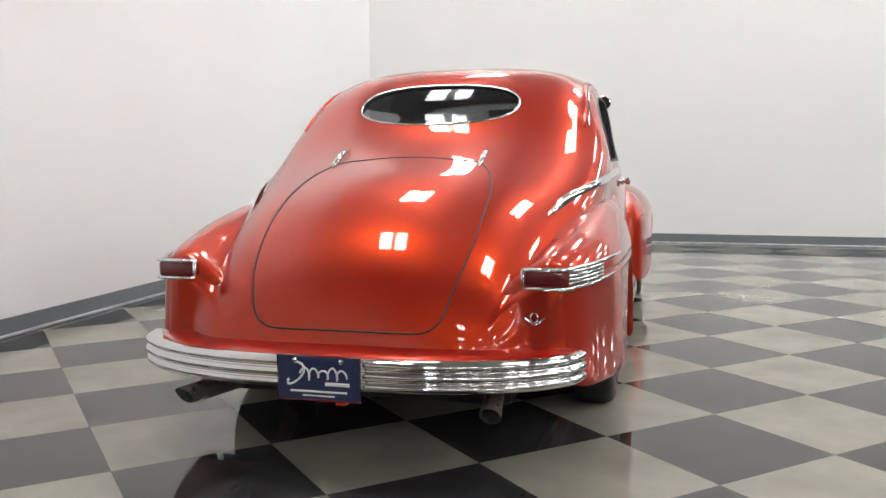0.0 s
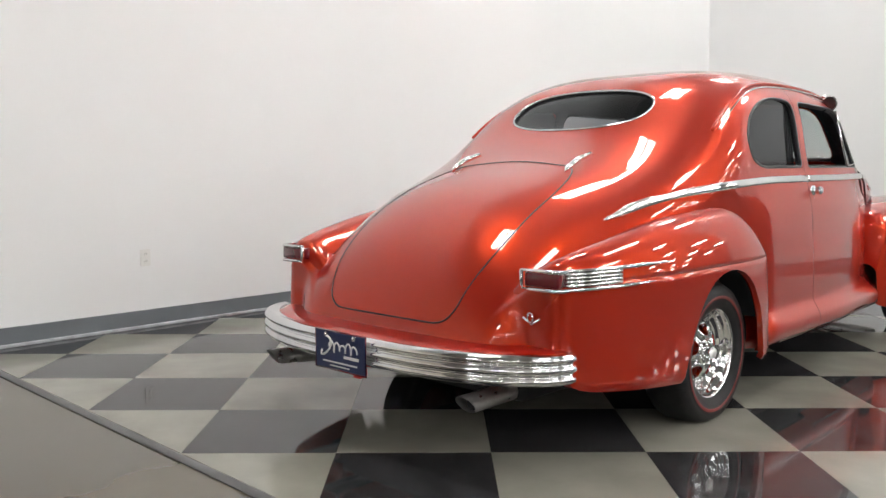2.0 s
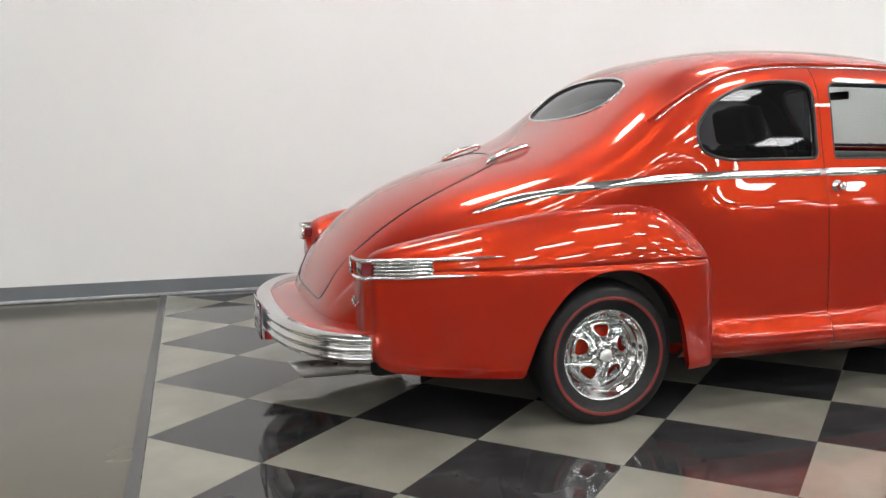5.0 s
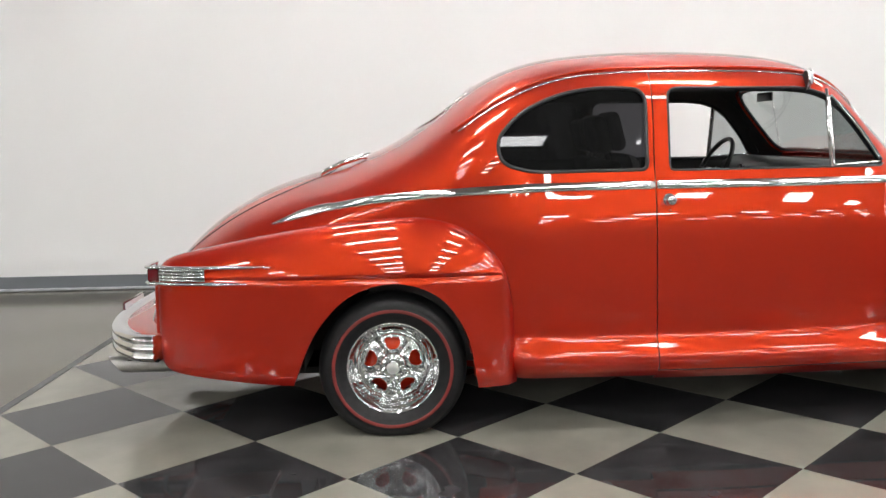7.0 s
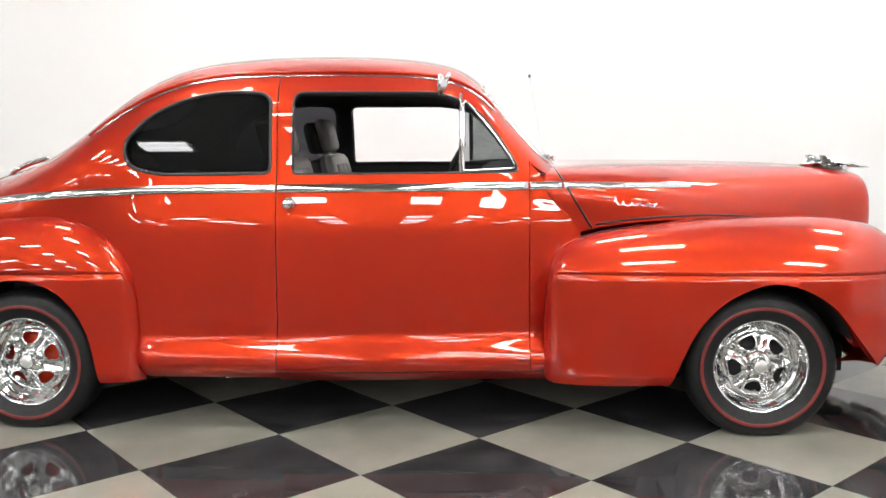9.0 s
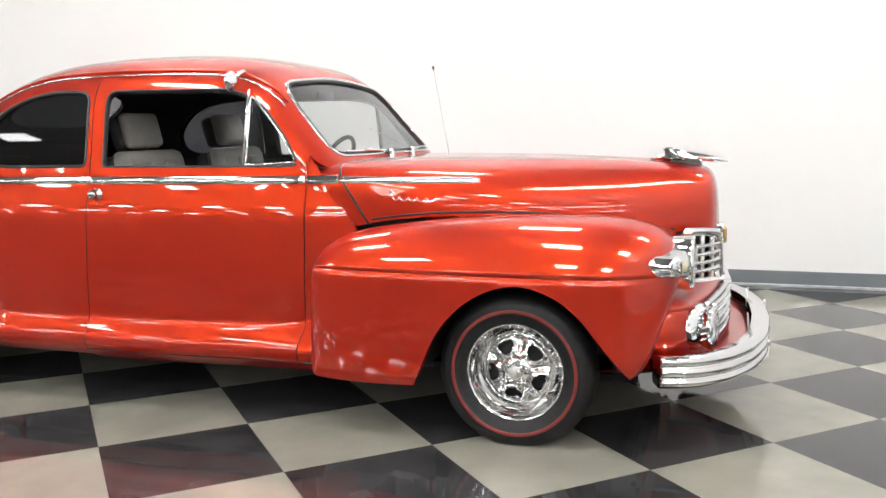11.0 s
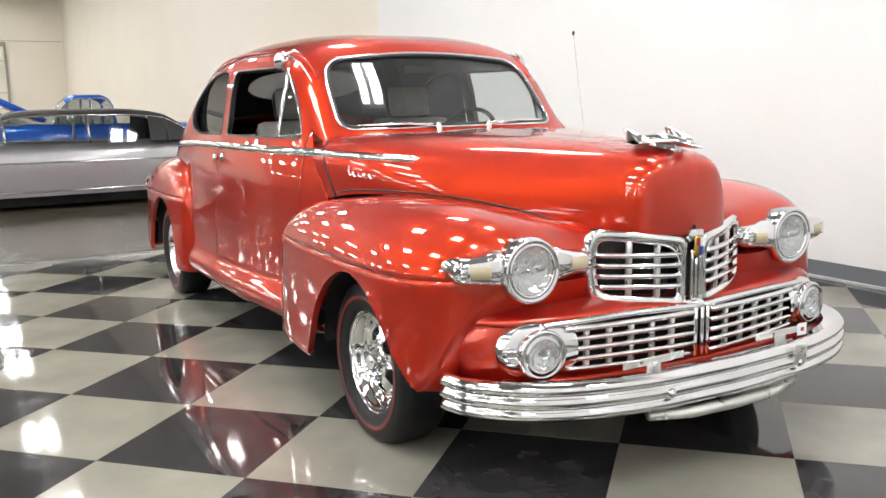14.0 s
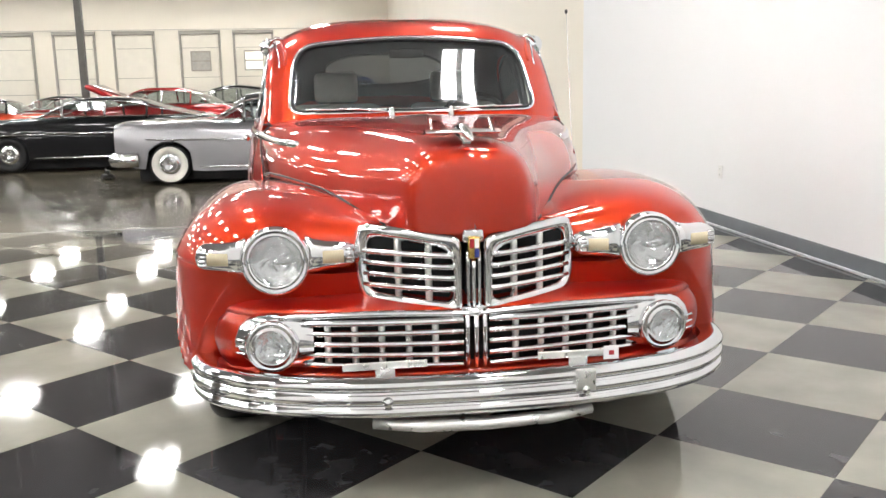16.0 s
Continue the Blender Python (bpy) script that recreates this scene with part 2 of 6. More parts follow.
def tube(points, radius, sides=8, bm=None, closed=False, squash=1.0, caps=True):
    """A round bar along points; radius may be one number or one for each point."""
    bm = bm or bmesh.new()
    pts = [Vector(p) for p in points]
    n = len(pts)
    rings = []
    up = Vector((0, 0, 1))
    for i, p in enumerate(pts):
        a = pts[(i - 1) % n] if closed or i > 0 else p
        b = pts[(i + 1) % n] if closed or i < n - 1 else p
        d = (b - a).normalized()
        side = d.cross(up)
        if side.length < 1e-4:
            side = d.cross(Vector((1, 0, 0)))
        side.normalize()
        top = side.cross(d).normalized()
        r = radius[i] if isinstance(radius, (list, tuple)) else radius
        rings.append([bm.verts.new(p + r * (math.cos(t) * side + squash * math.sin(t) * top)) for t in (2 * math.pi * k / sides for k in range(sides))])
    for i in range(n if closed else n - 1):
        r0, r1 = rings[i], rings[(i + 1) % n]
        for k in range(sides):
            bm.faces.new((r0[k], r0[(k + 1) % sides], r1[(k + 1) % sides], r1[k]))
    if caps and not closed:
        bm.faces.new(rings[0][::-1])
        bm.faces.new(rings[-1])
    return bm


def curve(table, soft=0.45):
    """The table as an even curve: its cubic, averaged over a width that follows the spacing of its knots."""
    kx = np.array([p[0] for p in table])
    xs = np.linspace(kx[0], kx[-1], 1401)
    ys = np.array([lerp_table(table, float(x)) for x in xs])
    gaps = np.diff(kx)
    local = np.interp(xs, kx, np.concatenate(([gaps[0]], np.minimum(gaps[1:], gaps[:-1]), [gaps[-1]])))
    total, weight = np.zeros_like(xs), 0.0
    for t in np.linspace(-2.2, 2.2, 23):
        q = xs + t * soft * local
        low, high = q < kx[0], q > kx[-1]
        v = np.interp(np.where(low, 2 * kx[0] - q, np.where(high, 2 * kx[-1] - q, q)), xs, ys)
        v = np.where(low, 2 * ys[0] - v, np.where(high, 2 * ys[-1] - v, v))
        w = math.exp(-t * t / 2)
        total, weight = total + w * v, weight + w
    out = total / weight
    return lambda x: float(np.interp(x, xs, out))


def lerp_table(table, x):
    """Smooth (monotone cubic) reading of a table of (x, value)."""
    if callable(table):
        return table(x)
    if x <= table[0][0]:
        return table[0][1]
    if x >= table[-1][0]:
        return table[-1][1]
    for i in range(len(table) - 1):
        x0, y0 = table[i]
        x1, y1 = table[i + 1]
        if x <= x1:
            h = x1 - x0
            d = (y1 - y0) / h

            def slope(j):
                if j <= 0 or j >= len(table) - 1:
                    return (table[1][1] - table[0][1]) / (table[1][0] - table[0][0]) if j <= 0 else (table[-1][1] - table[-2][1]) / (table[-1][0] - table[-2][0])
                a = (table[j][1] - table[j - 1][1]) / (table[j][0] - table[j - 1][0])
                b = (table[j + 1][1] - table[j][1]) / (table[j + 1][0] - table[j][0])
                return 0.0 if a * b <= 0 else 2 * a * b / (a + b)

            m0, m1 = slope(i), slope(i + 1)
            t = (x - x0) / h
            return (2 * t**3 - 3 * t**2 + 1) * y0 + (t**3 - 2 * t**2 + t) * h * m0 + (-2 * t**3 + 3 * t**2) * y1 + (t**3 - t**2) * h * m1
    return table[-1][1]


def round_path(points, radius=0.05, steps=6):
    """A closed outline with rounded corners; a point may carry its own radius as a third number."""
    out = []
    n = len(points)
    for i in range(n):
        p = Vector(points[i][:2])
        r = points[i][2] if len(points[i]) > 2 else radius
        a, b = Vector(points[i - 1][:2]), Vector(points[(i + 1) % n][:2])
        da, db = (a - p), (b - p)
        r1 = min(r, da.length * 0.49, db.length * 0.49)
        p0, p1 = p + da.normalized() * r1, p + db.normalized() * r1
        for k in range(steps + 1):
            t = k / steps
            out.append((1 - t) ** 2 * p0 + 2 * t * (1 - t) * p + t * t * p1)
    return out


def even_path(path, step, count=0):
    """The closed outline again, with points at even steps."""
    pts = list(path) + [path[0]]
    total = sum((pts[i + 1] - pts[i]).length for i in range(len(pts) - 1))
    n = count or max(8, int(total / step))
    out, i, done = [], 0, 0.0
    for k in range(n):
        want = total * k / n
        while done + (pts[i + 1] - pts[i]).length < want:
            done += (pts[i + 1] - pts[i]).length
            i += 1
        seg = pts[i + 1] - pts[i]
        out.append(pts[i] + seg * ((want - done) / max(seg.length, 1e-9)))
    return out


def inside(path, x, y):
    hit = False
    n = len(path)
    for i in range(n):
        x0, y0 = path[i]
        x1, y1 = path[(i + 1) % n]
        if (y0 > y) != (y1 > y) and x < x0 + (y - y0) / (y1 - y0) * (x1 - x0):
            hit = not hit
    return hit


def nearest(path, x, y):
    p = Vector((x, y))
    best, where = 1e9, p
    n = len(path)
    for i in range(n):
        a, b = path[i], path[(i + 1) % n]
        ab = b - a
        t = max(0.0, min(1.0, (p - a).dot(ab) / max(ab.length_squared, 1e-12)))
        q = a + t * ab
        d = (q - p).length
        if d < best:
            best, where = d, q
    return best, where


def grid_mesh(rows, bm=None, flip=False):
    """Quads over a list of equally long rows of points."""
    bm = bm or bmesh.new()
    vs = [[bm.verts.new(p) for p in row] for row in rows]
    for i in range(len(vs) - 1):
        for k in range(len(vs[0]) - 1):
            q = (vs[i][k], vs[i][k + 1], vs[i + 1][k + 1], vs[i + 1][k])
            bm.faces.new(q[::-1] if flip else q)
    return bm


def cut(bm, path, flat, lift):
    """Opens a hole along an outline: flat(co) gives outline coordinates or None, lift(x, y, co) the place on the surface."""
    marks = {}
    for v in bm.verts:
        f = flat(v.co)
        if f is not None:
            marks[v] = inside(path, f[0], f[1])
    gone = [f for f in bm.faces if all(marks.get(v, False) for v in f.verts)]
    edge_verts = set()
    half = [f for f in bm.faces if f.is_valid and any(marks.get(v, False) for v in f.verts) and not all(marks.get(v, False) for v in f.verts)]
    for f in half:
        c = f.calc_center_median()
        q = flat(c)
        if q is not None and inside(path, q[0], q[1]):
            gone.append(f)
    gone = set(gone)
    for f in gone:
        for v in f.verts:
            if any(g not in gone for g in v.link_faces):
                edge_verts.add(v)
    bmesh.ops.delete(bm, geom=list(gone), context="FACES")
    for v in edge_verts:
        if v.is_valid:
            q = flat(v.co)
            if q is not None:
                d, w = nearest(path, q[0], q[1])
                v.co = lift(w[0], w[1], v.co)


def turn_in(bm, depth, fold=None):
    """Folds the open edges of a sheet inwards, along its normals, so that it has a thickness at its rims."""
    bm.normal_update()
    edges = [e for e in bm.edges if e.is_boundary]
    normals = {v: v.normal.copy() for e in edges for v in e.verts}
    made = {}
    for v, n in normals.items():
        made[v] = bm.verts.new(v.co - n * depth)
    for e in edges:
        a, b = e.verts
        f = e.link_faces[0]
        loop = next(lp for lp in f.loops if lp.edge == e)
        if loop.vert == a:
            a, b = b, a
        nf = bm.faces.new((a, b, made[b], made[a]))
        nf.material_index = f.material_index if fold is None else fold
        e.smooth = False
    return bm


# ---- the room ----
WALL_Y, WALL_X, HALL_X, HALL_Y, CEIL_Z, HALL_END = 3.0, 7.5, -38.0, -28.0, 8.0, 34.0
GRID = 43.72       # direction of the floor's checks
TILE = 0.6096
G0 = Vector((0.692, -1.389, 0))


def grid_point(u, v):
    c, s = math.cos(radians(GRID)), math.sin(radians(GRID))
    return G0 + TILE * Vector((u * c - v * s, u * s + v * c, 0))


def slab(name, x0, x1, y0, y1, z0, z1, material, label, category):
    return tagged(part(name, box(x0, x1, y0, y1, z0, z1), material, smooth=False), label, category, kind="structure")


floor = slab("floor", HALL_X - 0.3, HALL_END + 0.3, HALL_Y - 0.3, WALL_Y + 0.8, -0.2, -0.004, M_CONC, "polished grey-brown concrete hall floor", "floor")
slab("ceiling", HALL_X - 0.3, HALL_END + 0.3, HALL_Y - 0.3, WALL_Y + 0.8, CEIL_Z, CEIL_Z + 0.2, M_CEIL, "painted ceiling of the hall", "ceiling")
slab("wall_side", -4.75, WALL_X + 0.5, WALL_Y, WALL_Y + 0.3, -0.2, CEIL_Z, M_WALL, "plain white painted showroom wall", "wall")
slab("wall_hall_side", HALL_X, -4.75, WALL_Y + 0.05, WALL_Y + 0.3, -0.2, CEIL_Z, M_CREAM, "cream painted wall of the long hall", "wall")
bmw = box(0, 0.3, -7.7, 0, -0.2, CEIL_Z)
wall_end = tagged(part("wall_end", bmw, M_WALL, smooth=False), "plain white painted end wall", "wall", kind="structure")
wall_end.matrix_world = pose(WALL_X + 0.055 * WALL_Y, WALL_Y, 0, 0, 0, -3.1)
slab("wall_far", HALL_X - 0.3, HALL_X, HALL_Y, WALL_Y + 0.3, -0.2, CEIL_Z, M_CREAM, "cream far wall of the hall with doors", "wall")
# unseen walls added to close the hall, dark so the car mirrors darkness
M_GREYWALL = mat("unseen_wall_dark_grey", (0.12, 0.12, 0.115), 0.7, var=0.1, scale=0.6)
slab("wall_return", 7.30, HALL_END, -4.66, -4.36, -0.2, CEIL_Z, M_GREYWALL, "unseen dark grey wall behind the end wall, added to close the hall", "wall")
slab("wall_hall_end", HALL_END, HALL_END + 0.3, HALL_Y - 0.3, -4.36, -0.2, CEIL_Z, M_GREYWALL, "unseen dark grey end wall, added to close the hall", "wall")
slab("wall_opposite", HALL_X, HALL_END, HALL_Y - 0.3, HALL_Y, -0.2, CEIL_Z, M_GREYWALL, "unseen dark grey wall across the hall, added to close it", "wall")


def baseboard(name, length):
    bm = box(0, length, -0.012, 0, 0.0, 0.125, 0.003)
    ob = tagged(part(name, bm, M_BASE, smooth=False), "grey vinyl baseboard along the wall", "baseboard", kind="structure")
    # toe strip is paler than the board above it
    part("toe", box(0, length, -0.030, -0.0125, 0.0, 0.022, 0.006), M_BASELIP, ob, "pale toe of the baseboard", smooth=False)
    return ob


b1 = baseboard("baseboard_side", 12.4)
b1.matrix_world = pose(-4.75, WALL_Y - 0.002, 0)
b2 = baseboard("baseboard_end", 7.7)
b2.matrix_world = pose(WALL_X + 0.055 * WALL_Y - 0.002, WALL_Y, 0, 0, 0, -93.1)
b3 = baseboard("baseboard_hall", 33)
b3.matrix_world = pose(HALL_X + 0.2, WALL_Y + 0.048, 0)


def lamp(x, y):
    """A ceiling light: housing and two glowing panels."""
    ob = thing("ceiling_light", "white twin-panel ceiling light, switched on", "ceiling light", "ceiling lights", at=(x, y, LAMP_Z))
    return ob


lamp_first = lamp(0, 0)
part("housing", box(-0.60, 0.60, -0.36, 0.36, 0.05, 0.11, 0.01), M_HOUSING, lamp_first, smooth=False)
for k in (-0.185, 0.185):
    part("panel", box(-0.56, 0.56, k - 0.122, k + 0.122, 0.0, 0.05, 0.012), M_TUBE, lamp_first, "glowing lamp panel", smooth=False)
for k in (-0.5, 0.5):
    part("hanger", tube([(k, 0, 0.11), (k, 0, CEIL_Z - LAMP_Z)], 0.006, 6), M_HOUSING, lamp_first)
LAMPS = [(x, y) for x in (-35.0, -31.0, -25.0, -21.4, -14.9, -10.4) for y in (-24.8, -20.6, -16.5, -12.3, -8.1, -4.0, -0.95)]
LAMPS += [(x, y) for x in (-5.4, -1.0, 3.0, 6.4) for y in (-24.0, -20.4, -16.8, -13.2, -9.6, -6.0, -2.4, 1.2) if x > -5 or y < -5]
LAMPS[LAMPS.index((3.0, 1.2))] = (2.5, 1.2)
LAMPS += [(x, y) for x in (10.6, 14.8, 19.0, 23.2, 27.4) for y in (-24.0, -20.4, -16.8, -13.2, -9.6)]
lamp_first.matrix_basis = pose(LAMPS[0][0], LAMPS[0][1], LAMP_Z)
for x, y in LAMPS[1:]:
    copy_thing(lamp_first, pose(x, y, LAMP_Z))

# strip between the checks and the plain concrete
p0, p1 = grid_point(-9, -3), grid_point(2.6, 8.6)
d = (p1 - p0).normalized()
nrm = Vector((-d.y, d.x, 0))
bm = bmesh.new()
quad = [bm.verts.new(p + nrm * w + Vector((0, 0, z))) for z in (-0.003, 0.001) for p, w in ((p0, 0.004), (p1, 0.004), (p1, 0.05), (p0, 0.05))]
for f in ((4, 5, 6, 7), (0, 1, 5, 4), (1, 2, 6, 5), (2, 3, 7, 6), (3, 0, 4, 7)):
    bm.faces.new([quad[k] for k in f])
bmesh.ops.recalc_face_normals(bm, faces=bm.faces)
tagged(part("floor_strip", bm, M_STRIP, smooth=False), "dark joint strip across the floor", "floor strip", kind="structure")


def socket(x):
    """A wall socket: cover plate with two outlets."""
    ob = part("wall_socket", box(-0.037, 0.037, -0.008, 0.0, -0.058, 0.058, 0.003), M_PLASTIC, smooth=False)
    ob.matrix_basis = pose(x, WALL_Y - 0.001, 0.49)
    tagged(ob, "white plastic double socket on the white wall", "socket", "wall sockets")
    for z in (-0.024, 0.024):
        o = part("outlet", lathe([(0.0, -0.0105), (0.014, -0.0105), (0.016, -0.008)], 20, at=(0, 0, z)), M_PLASTIC, ob)
        for x2 in (-0.006, 0.006):
            part("slot", box(x2 - 0.0012, x2 + 0.0012, -0.0115, -0.0108, z - 0.003, z + 0.006), M_SLOT, o, smooth=False)


for x in (-0.62, 3.55):
    socket(x)

# overhead doors on the far wall
M_DOOR = mat("pale_door_panel", (0.74, 0.70, 0.61), 0.5, var=0.04, scale=2.0)
M_DOORFRAME = mat("grey_door_track", (0.33, 0.31, 0.27), 0.5, var=0.1, scale=3.0)
M_BLIND = mat("grey_shut_window", (0.42, 0.40, 0.36), 0.6, var=0.1, scale=6)
M_LITWIN = mat("day_lit_window", (1.0, 0.97, 0.9), 0.5, emit=0.4)


def overhead_door(y, window, number):
    ob = part("door_%d" % number, box(0.0, 0.06, -0.85, 0.85, 0.0, 4.1, 0.01), M_DOOR, smooth=False)
    ob.matrix_basis = pose(HALL_X + 0.002, y, 0)
    tagged(ob, "tall cream overhead door with grey tracks" + (" and a small window" if window else ""), "door", kind="structure")
    for k in (-0.93, 0.93):
        part("track", box(0.0, 0.11, k - 0.05, k + 0.05, 0.0, 4.3, 0.01), M_DOORFRAME, ob, smooth=False)
    part("header", box(0.0, 0.16, -0.98, 0.98, 4.14, 4.32, 0.02), M_DOORFRAME, ob, smooth=False)
    for z in (0.7, 1.4, 2.1, 3.5):
        part("joint", box(0.06, 0.066, -0.85, 0.85, z - 0.012, z + 0.012), M_DOORFRAME, ob, smooth=False)
    if window:
        w = part("window", box(0.062, 0.075, -0.44, 0.44, 2.42, 3.32, 0.004), M_BLIND if window == 1 else M_LITWIN, ob, "small door window", smooth=False)
        for z in (2.42, 2.87, 3.32):
            part("bar", box(0.07, 0.095, -0.47, 0.47, z - 0.03, z + 0.03), M_DOORFRAME, w, smooth=False)
        for k in (-0.45, 0.45):
            part("bar", box(0.07, 0.095, k - 0.03, k + 0.03, 2.42, 3.32), M_DOORFRAME, w, smooth=False)


for k, (y, w) in enumerate(((-17.6, 0), (-14.8, 0), (-12.0, 0), (-9.25, 0), (-6.15, 1), (-3.6, 2), (-0.33, 2))):
    overhead_door(y, w, k + 1)
slab("trim_far", HALL_X, HALL_X + 0.05, HALL_Y, WALL_Y, 4.365, 4.39, M_BLIND, "thin grey rail along the far wall", "trim")
cm = box(-0.075, 0.075, -0.075, 0.075, -0.01, CEIL_Z + 0.02, 0.01)
col = tagged(part("column", cm, mat("dark_grey_column", (0.10, 0.095, 0.085), 0.5, var=0.1), smooth=False), "slim dark grey steel column", "column", kind="structure")
col.matrix_basis = pose(-14.8, -5.85, 0)


# ---- the red coupe: shapes ----
# x runs forward from the rear axle, y to the car's left, z up.
ZT = [(-1.15, 0.40), (-1.14, 0.46), (-1.12, 0.54), (-1.08, 0.64), (-1.02, 0.735), (-0.92, 0.838), (-0.77, 0.947), (-0.57, 1.045), (-0.38, 1.10), (-0.21, 1.15), (0.02, 1.245), (0.19, 1.352), (0.37, 1.494), (0.54, 1.580), (0.76, 1.635), (1.2, 1.660), (1.6, 1.648), (1.86, 1.602), (1.94, 1.564), (2.02, 1.498), (2.10, 1.416), (2.18, 1.325), (2.26, 1.232), (2.34, 1.138), (2.37, 1.10)]
ZB = [(-1.15, 0.36), (-1.1, 0.40), (-1.0, 0.44), (-0.8, 0.56), (-0.5, 0.72), (-0.3, 0.82), (0.0, 0.93), (0.3, 1.0), (0.8, 1.02), (2.0, 1.02), (2.4, 1.0)]
WB = [(-1.15, 0.27), (-1.146, 0.36), (-1.135, 0.46), (-1.11, 0.55), (-1.07, 0.615), (-1.0, 0.665), (-0.8, 0.71), (-0.5, 0.765), (-0.3, 0.81), (0.0, 0.85), (0.4, 0.87), (1.13, 0.872), (1.8, 0.838), (2.1, 0.797), (2.22, 0.774), (2.30, 0.751), (2.36, 0.72), (2.5, 0.66)]
NN = [(-1.15, 2.4), (-0.5, 2.3), (0.0, 2.45), (0.35, 2.9), (0.7, 3.4), (1.2, 3.4), (1.65, 3.3), (1.9, 3.6), (2.03, 3.55), (2.12, 3.1), (2.36, 2.5)]
ZD = [(-1.2, 0.5), (-0.3, 0.95), (0.1, 1.15), (0.26, 1.28), (0.47, 1.42), (0.69, 1.515), (0.94, 1.55), (1.43, 1.552), (1.83, 1.535), (2.01, 1.45), (2.13, 1.30), (2.22, 1.13), (2.4, 1.06)]
# hood
HT = [(2.2, 1.125), (2.4, 1.135), (2.66, 1.137), (3.2, 1.126), (3.6, 1.105), (3.74, 1.092), (3.82, 1.080), (3.86, 1.066), (3.886, 1.042), (3.903, 1.00), (3.912, 0.95), (3.917, 0.88), (3.92, 0.812)]
HW = [(2.2, 0.779), (2.4, 0.748), (2.9, 0.65), (3.3, 0.455), (3.55, 0.345), (3.7, 0.278), (3.78, 0.245), (3.83, 0.224), (3.86, 0.209), (3.88, 0.193), (3.895, 0.168), (3.907, 0.12), (3.915, 0.06), (3.92, 0.008)]
HB = [(2.2, 0.80), (2.43, 0.865), (2.8, 0.905), (3.1, 0.90), (3.4, 0.865), (3.6, 0.825), (3.78, 0.80), (3.9, 0.80)]
ZT, ZB, WB, NN, ZD, HT, HW, HB = (curve(one) for one in (ZT, ZB, WB, NN, ZD, HT, HW, HB))


def ease(x, a, b):
    """0 before a, 1 after b, and a soft rise between."""
    t = max(0.0, min(1.0, (x - a) / (b - a)))
    return t * t * t * (t * (6 * t - 15) + 10)


def bulge_table():
    """How far the side stands out from the belt, by height: a shoulder under the belt, then nearly upright."""
    out, total = [], 0.0
    for k in range(391):
        z = 1.02 - 0.002 * k
        out.append((z, total))
        total += 0.002 * math.tan(radians(0.3 + 3.7 * ease(z, 0.40, 0.80) + 9 * ease(z, 0.83, 0.97)))
    xs, ys = np.array([p[0] for p in out[::-1]]), np.array([p[1] for p in out[::-1]])
    return lambda z: float(np.interp(z, xs, ys))


BULGE = bulge_table()


def flat_glass(x, t):
    """Draws the window band in, so that the side glass stands nearly flat."""
    w = ease(x, 0.2, 0.85) * (0.25 + 0.75 * ease(2.30 - x, 0.0, 0.45))
    return 1 - 0.05 * w * math.sin(math.pi * min(t / 0.85, 1.0))


def side_y(x, z):
    """Half width of the cabin and tail at a height."""
    zb, zt, wb, n = lerp_table(ZB, x), lerp_table(ZT, x), lerp_table(WB, x), lerp_table(NN, x)
    if z <= zb:
        # barrel-shaped side, widest at mid height, with a flared sill
        y = wb
        if x > 0.2:
            y = wb + BULGE(z + 1.02 - zb) * ease(x, 0.2, 0.7)
            flare = 0.960 - 0.045 * ease(x, 1.3, 2.3) - wb - 0.047
            y += flare * ease(0.44 - z, 0.0, 0.13) * ease(x, 0.44, 0.58) - 0.10 * max(0.0, (0.31 - z) / 0.1) ** 2
        elif z < 0.45:
            y -= 0.05 * ((0.45 - z) / 0.2) ** 2
        return max(y, 0.02)
    t = min(1.0, (z - zb) / max(zt - zb, 1e-3))
    return wb * max(0.0, 1 - t**n) ** (1 / n) * flat_glass(x, t)


def shell_rows(xs, zlow, low_n, mid_n, top_n, upto="top", sgn=1):
    """Rows of points, one for each x: from the sill over belt and drip rail to the middle of the roof."""
    rows = []
    for x in xs:
        zb, zt, wb, n = lerp_table(ZB, x), lerp_table(ZT, x), lerp_table(WB, x), lerp_table(NN, x)
        zl = min(zlow, zb - 0.02) if not callable(zlow) else min(zlow(x), zb - 0.02)
        zd = max(zb + 0.02 * (zt - zb), min(lerp_table(ZD, x), zb + 0.93 * (zt - zb)))
        td = math.asin(min(1.0, ((zd - zb) / (zt - zb)) ** (n / 2)))
        row = []
        for k in range(low_n):
            z = zl + (zb - zl) * k / low_n
            row.append(Vector((x, sgn * side_y(x, z), z)))
        angles = [td * k / mid_n for k in range(mid_n + 1)]
        if mid_n:
            # even heights in the window band
            angles = [math.asin(min(1.0, max(0.0, ((zd - zb) * k / mid_n / (zt - zb))) ** (n / 2))) for k in range(mid_n + 1)]
        if upto == "top":
            angles += [td + (math.pi / 2 - td) * k / top_n for k in range(1, top_n + 1)]
        for a in angles:
            s, c = math.sin(a), max(0.0, math.cos(a))
            row.append(Vector((x, sgn * wb * c ** (2 / n) * flat_glass(x, s ** (2 / n)), zb + (zt - zb) * s ** (2 / n))))
        rows.append(row)
    return rows


def steps(a, b, n):
    return [a + (b - a) * k / n for k in range(n + 1)]


